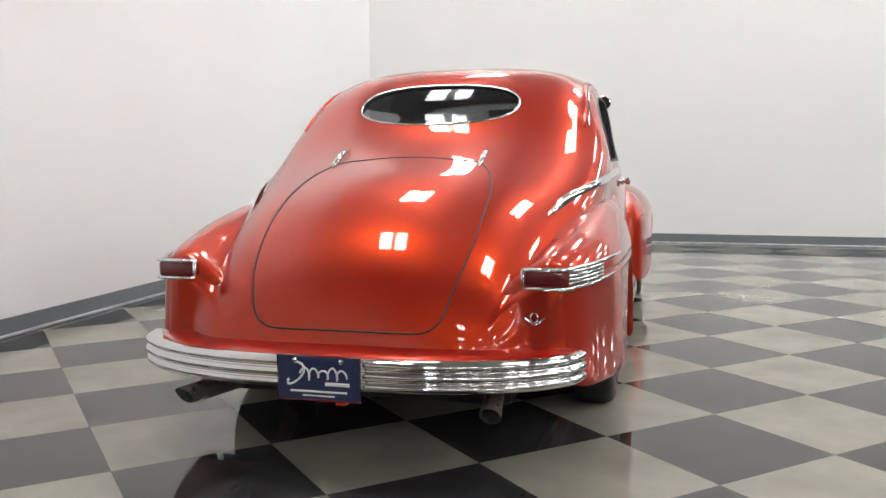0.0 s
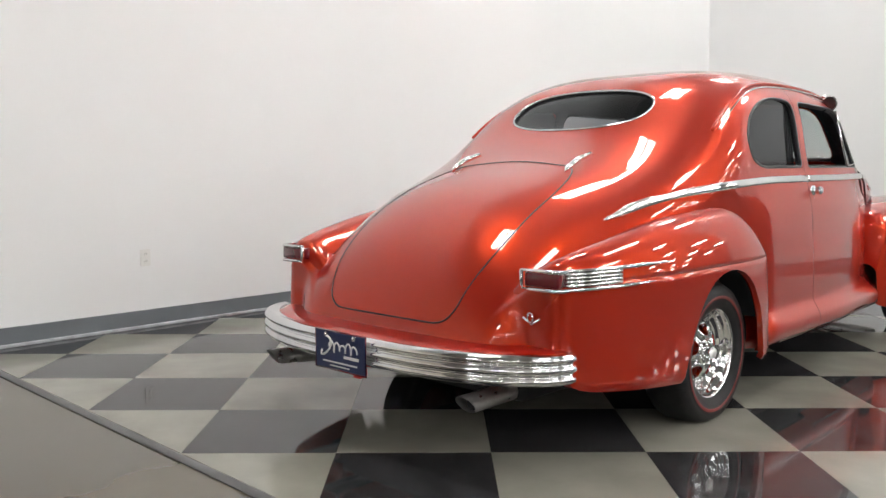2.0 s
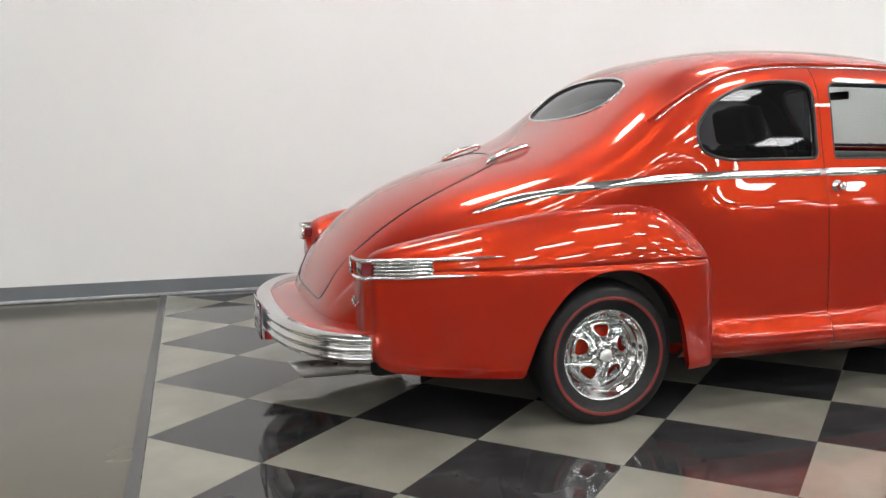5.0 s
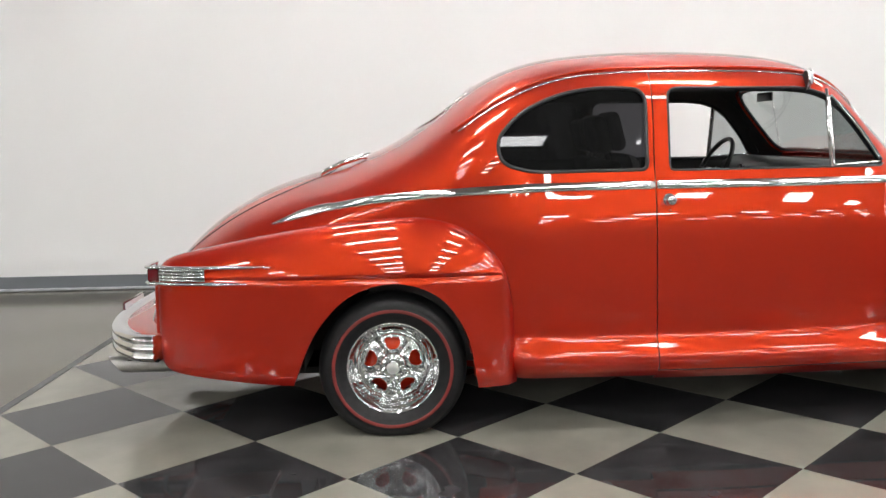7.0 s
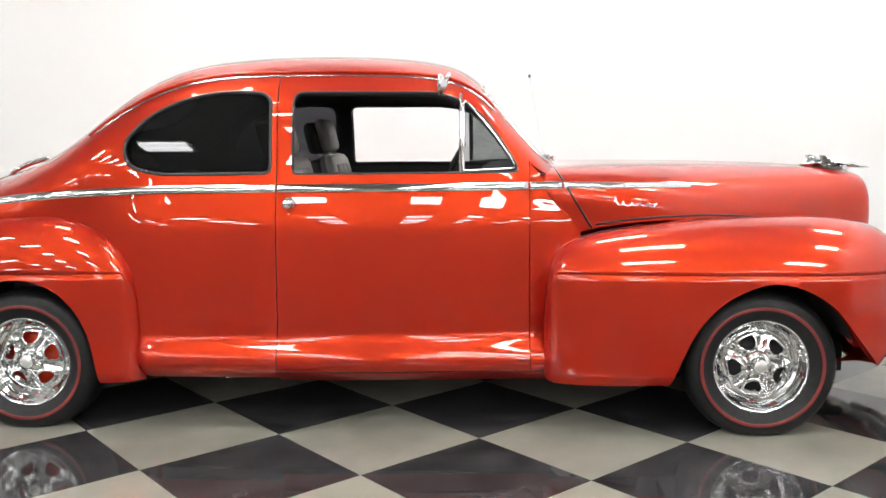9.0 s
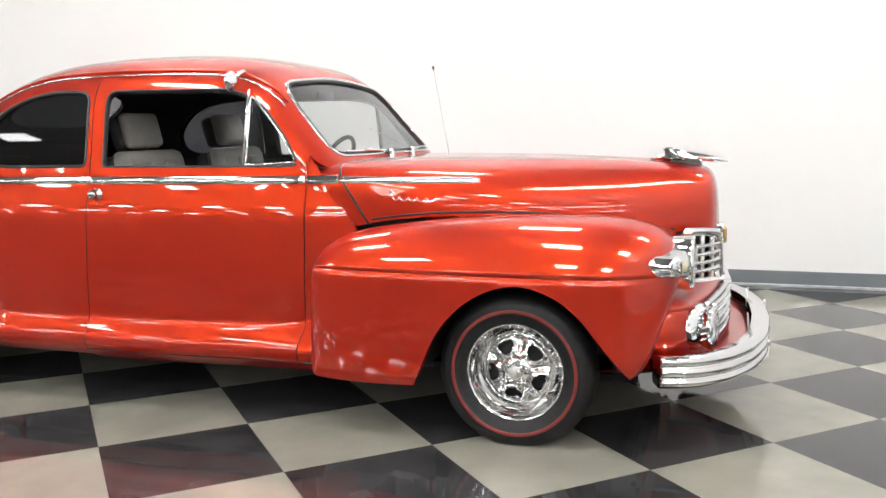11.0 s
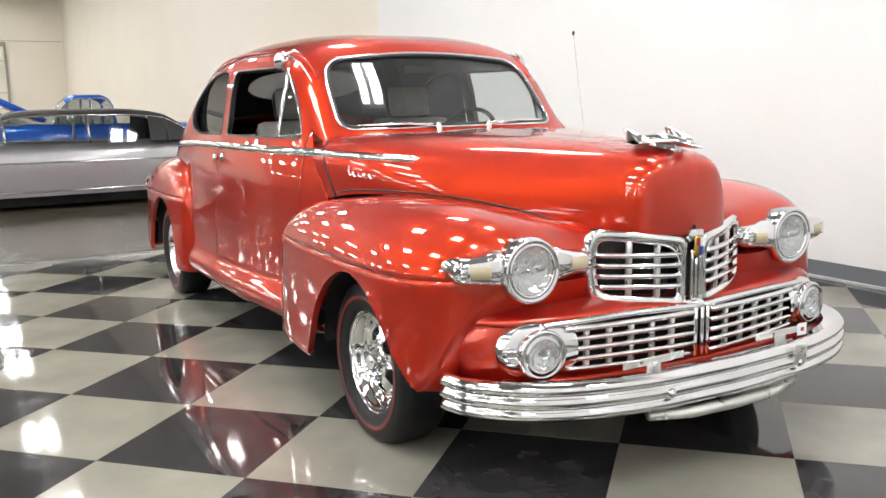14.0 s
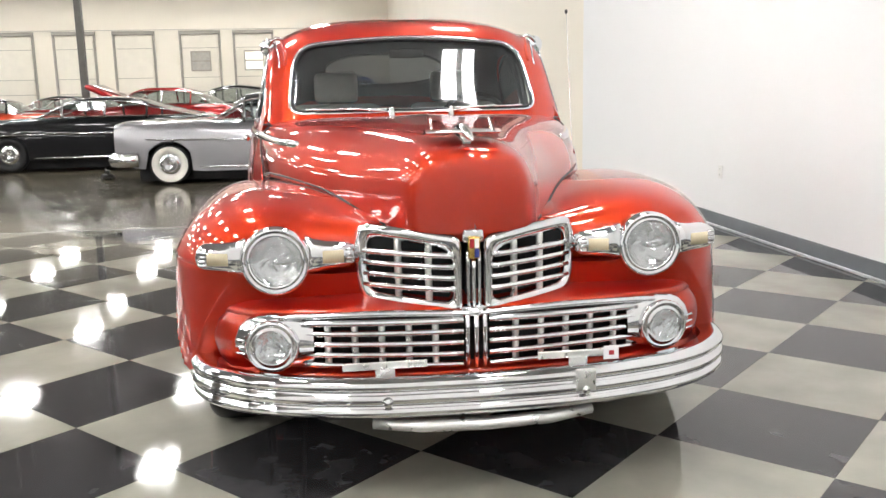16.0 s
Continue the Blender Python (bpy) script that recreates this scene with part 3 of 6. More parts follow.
# window outlines: side views in (x, z), front and rear views in (y, z)
QWIN = even_path(round_path([(1.10, 1.115, 0.03), (1.10, 1.455, 0.06), (0.92, 1.468, 0.1), (0.74, 1.445, 0.1), (0.56, 1.365, 0.12), (0.455, 1.25, 0.08), (0.475, 1.15, 0.07), (0.60, 1.112, 0.1)]), 0.015)
DWIN = even_path(round_path([(1.195, 1.11, 0.02), (1.195, 1.46, 0.05), (1.82, 1.455, 0.1), (1.96, 1.405, 0.1), (2.082, 1.26, 0.12), (2.165, 1.125, 0.03), (2.15, 1.11, 0.02)]), 0.015)
WSHIELD = even_path(round_path([(-0.615, 1.150, 0.07), (0.615, 1.150, 0.07), (0.58, 1.485, 0.12), (0.0, 1.535, 0.4), (-0.58, 1.485, 0.12)]), 0.02)
RWIN = even_path([Vector((0.418 * math.copysign(abs(math.cos(t)) ** 0.85, math.cos(t)), 1.403 + (0.112 if math.sin(t) > 0 else 0.100) * math.copysign(abs(math.sin(t)) ** 0.8, math.sin(t)))) for t in (2 * math.pi * k / 90 for k in range(90))], 0.02)


def end_x(y, z, front):
    """Where the shell lies at a given y and z, at its front or rear slope."""
    a, b = (1.2, 2.36) if front else (1.2, -1.14)
    for _ in range(40):
        m = (a + b) / 2
        if z < lerp_table(ZT, m) and side_y(m, z) > abs(y):
            a = m
        else:
            b = m
    return (a + b) / 2


def on_side(sgn, off=0.0):
    return lambda x, z, co=None: Vector((x, sgn * (side_y(x, z) + off), z))


def on_end(front, off=0.0):
    d = off if front else -off
    return lambda y, z, co=None: Vector((end_x(y, z, front) + d, y, z))


def mirror_rows(rows):
    """Both halves of the shell joined over the middle."""
    return [[Vector((p.x, -p.y, p.z)) for p in row] + [p for p in row[::-1][1:]] for row in rows]


car = thing("car", "candy red metallic 1940s coupe with chrome trim", "car")


def shell_piece(name, rows, flip, cuts=(), label="", parent=None, depth=0.02, fold=1):
    bm = grid_mesh(rows, flip=flip)
    for path, flat, lift in cuts:
        cut(bm, path, flat, lift)
    bmesh.ops.remove_doubles(bm, verts=bm.verts, dist=0.0004)
    bm.normal_update()
    if sum(f.normal.dot(f.calc_center_median() - Vector((f.calc_center_median().x, 0, 0.7))) * f.calc_area() for f in bm.faces) < 0:
        bmesh.ops.reverse_faces(bm, faces=bm.faces)
    turn_in(bm, depth, fold)
    return part(name, bm, [M_RED, M_GASKET], parent or car, label)


front_flat = lambda co: (co.y, co.z) if co.x > 1.75 else None
rear_flat = lambda co: (co.y, co.z) if co.x < 0.75 else None
side_cut = lambda s: (lambda co: (co.x, co.z) if co.y * s > 0.3 and co.x > 0.4 else None)

LOWER = 44        # rows of faces under the belt
WHEEL_HOLE = [Vector((0.40 * math.cos(a), 0.28 + 0.41 * math.sin(a))) for a in (2 * math.pi * k / 60 for k in range(60))]
# rear quarter, tail and both sides back to the door
xs = [-1.148, -1.144, -1.138, -1.13, -1.12, -1.105, -1.09, -1.07, -1.05, -1.025, -1.0] + steps(-0.97, 0.3, 48) + steps(0.32, 1.127, 45)
sill = lambda x: 0.235 if x > 0.3 else 0.36
for_rear = mirror_rows(shell_rows(xs, sill, LOWER, 22, 26))
shell_piece("rear_body", for_rear, False, [(RWIN, rear_flat, on_end(False)), (QWIN, side_cut(1), on_side(1)), (QWIN, side_cut(-1), on_side(-1))]
            + [(WHEEL_HOLE, (lambda co, k=k: (co.x, co.z) if co.y * k > 0.3 and co.z < 0.75 and co.x > -0.6 else None), on_side(k)) for k in (1, -1)])
# roof over the doors with the windscreen pillars
xs = steps(1.127, 1.84, 30) + [1.86, 1.875] + steps(1.885, 2.355, 60)
rows = [r[LOWER + 22:] for r in shell_rows(xs, 0.5, LOWER, 22, 30)]
shell_piece("roof", mirror_rows(rows), False, [(WSHIELD, front_flat, on_end(True))], fold=0)


HN = curve([(2.2, 8.5), (2.45, 5.8), (2.8, 3.7), (3.2, 2.9), (3.55, 2.7), (3.75, 3.0), (3.95, 3.6)], 0.7)


def hood_n(x):
    return HN(x)


def hood_y(x, z):
    hb, ht, hw = lerp_table(HB, x), lerp_table(HT, x), lerp_table(HW, x)
    t = max(0.0, min(1.0, (z - 0.80) / max(ht - 0.80, 1e-3)))
    n = hood_n(x)
    return hw * max(0.0, 1 - t**n) ** (1 / n)


# doors
for s in (1, -1):
    xs = steps(1.1305, 2.2095, 54)
    rows = [r[:LOWER + 22 + 1] for r in shell_rows(xs, 0.272, LOWER, 22, 4, sgn=s)]
    shell_piece("door", rows, s < 0, [(DWIN, side_cut(s), on_side(s))], depth=0.03)
    xs = steps(1.127, 2.29, 30)
    rows = [[Vector((x, s * side_y(x, z), z)) for z in (0.215, 0.235, 0.25, 0.266)] for x in xs]
    shell_piece("sill", rows, s < 0)
    # cowl between door and hood
    rows = []
    for k in range(14):
        row = []
        for j in range(30):
            z = 0.235 + (max(1.11, lerp_table(ZD, 2.213 + 0.05 * k / 13) + 0.004) - 0.235) * j / 29
            front = 2.24 + 0.69 * max(0.0, 1.125 - max(z, 0.84))
            x = 2.213 + (front - 2.213) * k / 13
            y = side_y(2.213, z)
            y -= 0.25 * (x - 2.213)
            row.append(Vector((x, s * y, z)))
        rows.append(row)
    shell_piece("cowl_side", rows, s < 0, fold=0)


rows = []
hx = steps(2.225, 3.7, 60) + steps(3.71, 3.83, 12) + [3.84, 3.85, 3.858, 3.866, 3.873, 3.88, 3.886, 3.891, 3.897, 3.902, 3.906, 3.91, 3.913, 3.916, 3.918, 3.9195]
for x0 in hx:
    row = []
    fade = 1 - ease(x0, 2.10, 2.95)
    ht = lerp_table(HT, x0)
    hb = lerp_table(HB, x0 + 0.18 * fade) - 0.010
    n = hood_n(x0)
    tb = max(0.0, (hb - 0.80) / max(ht - 0.80, 1e-3))
    ab = math.asin(min(1.0, tb ** (n / 2)))
    for j in range(56):
        a = ab + (math.pi / 2 - ab) * j / 55
        z = 0.80 + (ht - 0.80) * math.sin(a) ** (2 / n)
        x = x0 + 0.69 * max(0.0, 1.125 - z) * fade
        y = lerp_table(HW, x) * max(0.0, math.cos(a)) ** (2 / n)
        row.append(Vector((x, y, z + 0.006 * math.exp(-(y / 0.02) ** 2) * (1 if x0 > 2.5 else 0))))
    rows.append(row)
cut_at = next(k for k, x in enumerate(hx) if x > 2.325)
shell_piece("cowl", mirror_rows(rows[:cut_at]), False)
rows[cut_at - 1] = [p + Vector((0.004, 0, 0)) for p in rows[cut_at - 1]]
for s in (1, -1):
    part("hood_gap", tube([Vector((p.x - 0.002, s * (p.y + 0.0015), p.z)) for p in rows[cut_at - 1] if p.z < 1.10], 0.005, 6), M_BLACK, car)
hood = shell_piece("hood", mirror_rows(rows[cut_at - 1:]), False)


# ---- fenders ----
CROWN = 0.5


def fender(name, table, s, arch, ends):
    """A pontoon fender. table rows: x, top z, crest y, outer y, inner half width, bottom z."""
    cols = list(zip(*table))
    lines = [None] + [curve(list(zip(cols[0], cols[c]))) for c in range(1, 6)]
    read = lambda c, x: lines[c](x)
    rows = []
    front = ends[0] > 2
    for x in ends:
        zt, yc, yo, wi, zl = (read(c, x) for c in (1, 2, 3, 4, 5))
        zc = min(0.70, zt - 0.05)
        zc = max(zc, zl + 0.01)
        row = []
        # lower skirt, with a groove under the crown
        soft = ease(x, 2.27, 2.40) if front else 1 - ease(x, 0.40, 0.52)
        for k in range(22):
            z = zl + (zc - 0.010 - zl) * k / 19 if k < 20 else zc - (0.007 if k == 20 else 0.003)
            t = (zc - z) / 0.45
            groove = 0.0 if k < 20 else 0.003
            row.append(Vector((x, s * (yo - (0.004 + groove) * soft + 0.045 * t - 0.022 * t * t - 0.012 * ease(0.025 - (z - zl), 0.0, 0.025)), z)))
        for k in range(49):
            a = math.pi * k / 48
            if k <= 24:
                # the crown leans in from the groove on
                a = CROWN + (math.pi / 2 - CROWN) * k / 24
            c, sn = math.cos(a), max(0.0, math.sin(a))
            if k <= 24:
                low = math.sin(CROWN) ** (2 / 2.25)
                y = yc + (yo - yc) * (max(0.0, c) / math.cos(CROWN)) ** (2 / 2.25)
                z = zc + (zt - zc) * (sn ** (2 / 2.25) - low) / (1 - low)
            else:
                if front:
                    q = (k - 24) / 24
                    e = max(0.0, min(1.0, (x - 3.66) / 0.13))
                    e = e * e * (3 - 2 * e)
                    y = yc - ((yc - max(0.05, lerp_table(HW, x) - 0.04)) * (1 - e) + (yc - 0.36) * e) * q
                    zi = min(zt - 0.005, lerp_table(HB, x) - 0.006) * (1 - e) + (zt - 0.025) * e
                    z = zt - (zt - zi) * q * q * (1.6 - 0.6 * q)
                else:
                    y = yc - wi * (-c) ** (2 / 2.2)
                    z = zc - 0.1 + (zt - zc + 0.1) * sn ** (2 / 2.2)
                    q = (k - 24) / 24
                    e = max(0.0, min(1.0, (-0.25 - x) / 0.45))
                    e = e * e * (3 - 2 * e)
                    y += (yc - wi * q - y) * e
                    z += (zt - 0.06 * q - 0.15 * q * q - z) * e
            row.append(Vector((x, s * y, z)))
        if not front:
            row += [Vector((x, s * (yc - wi), (zc - 0.1) + (zl - zc + 0.1) * k / 6)) for k in range(1, 7)]
            row.append(Vector(row[0] if x < -0.55 else row[-1]))
        rows.append(row)
    if not front:
        # rounded rear end under the tail lamp
        for k, (dx, f) in enumerate(((0.008, 0.97), (0.016, 0.9), (0.022, 0.75), (0.025, 0.5), (0.026, 0.02))):
            mid = Vector((0, s * 0.70, 0.54))
            rows.insert(0, [Vector((-1.0 - dx, mid.y + (p.y - mid.y) * f, mid.z + (p.z - mid.z) * f)) for p in rows[k]])
    bm = grid_mesh(rows, flip=s < 0)
    if front:
        # receding chin below the headlamp
        chin = []
        for r in rows:
            if r[0].x > 3.63:
                p = r[0]
                chin.append([Vector((p.x + 0.004 * math.sin(math.pi * q / 12), p.y + (s * 0.2 - p.y) * q / 12, p.z - 0.05 * math.sin(math.pi * q / 12) * (1 if p.z < 0.6 else 0.5))) for q in range(13)])
        grid_mesh(chin, bm, flip=s > 0)
        bmesh.ops.remove_doubles(bm, verts=bm.verts, dist=0.0005)
    yo_at = lambda x, z, co: Vector((x, co.y, z))
    cut(bm, arch, lambda co: (co.x, co.z) if abs(co.y) > 0.8 and co.z < 0.69 else None, yo_at)
    turn_in(bm, 0.025)
    return part(name, bm, M_RED, car)


REAR_F = [(-1.0, 0.70, 0.74, 0.795, 0.25, 0.40), (-0.99, 0.745, 0.74, 0.818, 0.26, 0.34), (-0.96, 0.77, 0.745, 0.842, 0.26, 0.305), (-0.9, 0.79, 0.76, 0.872, 0.22, 0.29), (-0.7, 0.835, 0.79, 0.93, 0.25, 0.27), (-0.49, 0.875, 0.82, 0.968, 0.25, 0.255), (-0.12, 0.925, 0.84, 0.985, 0.25, 0.24), (0.12, 0.937, 0.85, 0.988, 0.25, 0.23), (0.26, 0.91, 0.85, 0.98, 0.25, 0.224), (0.38, 0.845, 0.845, 0.965, 0.2, 0.221), (0.45, 0.775, 0.84, 0.948, 0.15, 0.221), (0.49, 0.70, 0.84, 0.93, 0.12, 0.221), (0.515, 0.60, 0.84, 0.905, 0.1, 0.223), (0.53, 0.45, 0.83, 0.885, 0.06, 0.22)]
FRONT_F = [(2.27, 0.50, 0.80, 0.885, 0.05, 0.25), (2.28, 0.62, 0.80, 0.90, 0.06, 0.238), (2.30, 0.72, 0.80, 0.925, 0.1, 0.232), (2.34, 0.785, 0.79, 0.945, 0.2, 0.230), (2.46, 0.84, 0.78, 0.97, 0.25, 0.229), (2.74, 0.882, 0.765, 0.995, 0.35, 0.238), (3.10, 0.908, 0.74, 1.008, 0.42, 0.26), (3.41, 0.912, 0.70, 1.005, 0.42, 0.28), (3.56, 0.90, 0.675, 0.975, 0.40, 0.30), (3.66, 0.88, 0.66, 0.925, 0.38, 0.32), (3.72, 0.855, 0.65, 0.875, 0.35, 0.45), (3.755, 0.825, 0.645, 0.82, 0.3, 0.56), (3.78, 0.79, 0.64, 0.765, 0.22, 0.64), (3.795, 0.75, 0.64, 0.70, 0.12, 0.69)]
ARCH_R = even_path(round_path([(-0.45, 0.15, 0.02), (-0.405, 0.27, 0.1), (-0.322, 0.48, 0.12), (-0.17, 0.640, 0.14), (0.03, 0.684, 0.14), (0.205, 0.625, 0.12), (0.318, 0.47, 0.12), (0.372, 0.15, 0.05)]), 0.012)
ARCH_F = even_path(round_path([(2.74, 0.15, 0.03), (2.82, 0.33, 0.08), (2.88, 0.47, 0.1), (3.0, 0.60, 0.1), (3.19, 0.68, 0.13), (3.40, 0.61, 0.12), (3.54, 0.43, 0.1), (3.64, 0.305, 0.03), (3.66, 0.15, 0.02)]), 0.012)
for s in (1, -1):
    fender("rear_fender", REAR_F, s, ARCH_R, [-1.0, -0.997, -0.993, -0.985, -0.97, -0.95] + steps(-0.93, 0.36, 80) + steps(0.37, 0.53, 16))
    fender("front_fender", FRONT_F, s, ARCH_F, [2.27, 2.273, 2.278, 2.285, 2.295] + steps(2.31, 3.66, 84) + steps(3.67, 3.75, 8) + [3.76, 3.768, 3.775, 3.782, 3.788, 3.795])


# smooth skin where the fender tail runs into the body
for s in (1, -1):
    rows = []
    for i in range(31):
        y = 0.40 + 0.345 * i / 30
        q = max(0.0, (0.74 - y) / 0.25)
        top = 0.735 - 0.06 * q - 0.15 * q * q
        row = []
        for j in range(25):
            z = 0.42 + 0.285 * j / 24
            xf = -1.026 + 1.6 * max(0.0, z - top + 0.05)
            xb = end_x(y, z, False)
            h = max(0.0, 1 - abs(xf - xb) / 0.09)
            row.append(Vector((min(xf, xb) - 0.09 * h * h / 4 - 0.0015, s * y, z)))
        rows.append(row)
    part("tail_fillet", grid_mesh(rows, flip=s < 0), M_RED, car)


# ---- wheels ----
def wheel(x, s):
    """Polished five-spoke wheel with a red-striped tyre, its outer face turned to side s."""
    m = pose(x, s * 0.825, 0.298, 0, 0, 0 if s > 0 else 180)
    drum = part("wheel", lathe([(0.0, -0.06), (0.13, -0.06), (0.145, 0.0), (0.06, 0.005), (0.0, 0.005)], 40), M_RED if x < 1 else M_DARK, car, "five-spoke wheel with red-striped tyre")
    drum.matrix_basis = m
    bm = lathe([(0.192, -0.09), (0.21, -0.1), (0.25, -0.106), (0.285, -0.100), (0.304, -0.080), (0.311, -0.05), (0.312, -0.02), (0.312, 0.02), (0.311, 0.05), (0.306, 0.072), (0.297, 0.090), (0.284, 0.101), (0.268, 0.1065), (0.255, 0.1075), (0.2545, 0.1082), (0.2415, 0.1075), (0.241, 0.1068), (0.226, 0.102), (0.21, 0.094), (0.2, 0.088), (0.192, 0.08)], 72,
               mi=[0] * 14 + [1] + [0] * 5)
    for v in bm.verts:
        r = math.hypot(v.co.x, v.co.z)
        k = 1 + 0.006 * ease(r, 0.2, 0.31) / r
        v.co.x, v.co.z = v.co.x * k, v.co.z * k
        # flattened where it bears on the floor
        if v.co.z < -0.29:
            v.co.z = -0.29 - 0.0075 * (1 - math.exp((v.co.z + 0.29) / 0.0075))
    part("tyre", bm, [M_RUBBER, M_REDLINE], drum, "black tyre with a red stripe")
    rim = lathe([(0.193, -0.09), (0.185, -0.06), (0.183, 0.03), (0.190, 0.062), (0.196, 0.07), (0.198, 0.085), (0.205, 0.088), (0.206, 0.078)], 72)
    # stepped polished barrel down to the centre
    lathe([(0.198, 0.085), (0.193, 0.084), (0.190, 0.072), (0.186, 0.058), (0.176, 0.052), (0.172, 0.040), (0.168, 0.030), (0.158, 0.026), (0.153, 0.014), (0.146, 0.006), (0.138, 0.007), (0.134, 0.016)], 72, bm=rim)
    # star centre: five rounded windows with raised edges
    turn = math.pi / 2 if x < 1 else -1.414
    hole = even_path(round_path([(0.074, -0.017, 0.012), (0.074, 0.017, 0.012), (0.100, 0.037, 0.012), (0.120, 0.034, 0.014), (0.125, 0.0, 0.03), (0.120, -0.034, 0.014), (0.100, -0.037, 0.012)], steps=4), 0.006)
    star = bmesh.new()
    rows = []
    for i in range(121):
        a = turn + 2 * math.pi * i / 120
        local = (a - turn + math.pi / 5) % (2 * math.pi / 5) - math.pi / 5
        row = []
        for k in range(19):
            r = 0.024 + (0.1345 - 0.024) * k / 18
            d = nearest(hole, r * math.cos(local), r * math.sin(local))[0]
            h = 0.050 - 0.026 * ease(r, 0.05, 0.134) + 0.009 * math.exp(-((d - 0.004) / 0.0055) ** 2) - 0.010 * ease(abs(local), 0.45, 0.63) * ease(r, 0.05, 0.08)
            row.append(Vector((r * math.cos(a), h, r * math.sin(a))))
        rows.append(row)
    grid_mesh(rows, star)
    for k in range(5):
        a = turn + 2 * math.pi * k / 5
        c, sn = math.cos(a), math.sin(a)
        cut(star, [Vector((p.x * c - p.y * sn, p.x * sn + p.y * c)) for p in hole], lambda co: (co.x, co.z), lambda px, pz, co: Vector((px, co.y, pz)))
    bmesh.ops.remove_doubles(star, verts=star.verts, dist=0.0004)
    bmesh.ops.recalc_face_normals(star, faces=star.faces)
    star.normal_update()
    if sum(f.normal.y for f in star.faces) < 0:
        bmesh.ops.reverse_faces(star, faces=star.faces)
    turn_in(star, 0.022)
    part("star", star, M_ALU, drum, "polished star-shaped wheel centre with five windows")
    lathe([(0.0, 0.085), (0.022, 0.085), (0.026, 0.08), (0.027, 0.055)], 24, bm=rim)
    lathe([(0.027, 0.056), (0.058, 0.052), (0.062, 0.03)], 40, bm=rim)
    for k in range(5):
        a = 2 * math.pi * (k + 0.5) / 5 + turn
        lathe([(0.0, 0.068), (0.008, 0.068), (0.010, 0.062), (0.010, 0.04)], 10, at=(0.045 * math.cos(a), 0, 0.045 * math.sin(a)), bm=rim)
    bmesh.ops.recalc_face_normals(rim, faces=rim.faces)
    part("rim", rim, M_ALU, drum, "polished stepped aluminium rim")
    part("hub_cap", lathe([(0.0, 0.098), (0.012, 0.097), (0.021, 0.093), (0.027, 0.085)], 24), M_PLATE, drum)
    return drum


for x in (0.0, 3.175):
    for s in (1, -1):
        wheel(x, s)


# ---- the red coupe: trim and parts ----
def ribbon(points, outs, widths, height):
    """A rounded strip on a surface: points, outward directions, half widths."""
    rows = []
    n = len(points)
    for i in range(n):
        p, o, w = Vector(points[i]), Vector(outs[i]).normalized(), widths[i]
        d = (Vector(points[min(i + 1, n - 1)]) - Vector(points[max(i - 1, 0)])).normalized()
        side = o.cross(d).normalized()
        h = height * min(1.0, w / 0.008)
        rows.append([p + side * w * a + o * (h * b - 0.001) for a, b in ((-1, -0.6), (-1, 0.3), (-0.75, 0.75), (-0.3, 1.0), (0.3, 1.0), (0.75, 0.75), (1, 0.3), (1, -0.6))])
    bm = grid_mesh(rows)
    bm.faces.new([v for v in bm.verts][:8])
    bm.faces.new([v for v in bm.verts][-8:])
    bmesh.ops.recalc_face_normals(bm, faces=bm.faces)
    return bm


def pane(path, lift, rings=6):
    """A curved pane that fills an outline."""
    bm = bmesh.new()
    c = sum((Vector(p) for p in path), Vector((0, 0))) / len(path)
    loops = []
    for r in range(1, rings + 1):
        f = r / rings
        loops.append([bm.verts.new(lift(*(c + (Vector(p) - c) * f))) for p in path])
    mid = bm.verts.new(lift(*c))
    n = len(path)
    for k in range(n):
        bm.faces.new((mid, loops[0][k], loops[0][(k + 1) % n]))
        for r in range(rings - 1):
            bm.faces.new((loops[r][k], loops[r + 1][k], loops[r + 1][(k + 1) % n], loops[r][(k + 1) % n]))
    bmesh.ops.recalc_face_normals(bm, faces=bm.faces)
    return bm


def grow(path, d):
    n = len(path)
    c = sum(path, Vector((0, 0))) / n
    out = []
    for k in range(n):
        t = (path[(k + 1) % n] - path[k - 1]).normalized()
        nrm = Vector((t.y, -t.x))
        if nrm.dot(path[k] - c) < 0:
            nrm = -nrm
        out.append(path[k] + nrm * d)
    return out


def flat_lift(path, s, off, upright=1.0):
    """A flat side pane that touches the opening from inside."""
    m = np.array([[1.0, p[0], p[1]] for p in path])
    y = np.array([side_y(p[0], p[1]) for p in path])
    k = np.linalg.lstsq(m, y, rcond=None)[0]
    k[2] *= upright
    d = float(np.max(m @ k - y))
    return lambda x, z: Vector((x, s * (k[0] + k[1] * x + k[2] * z - d - off), z))


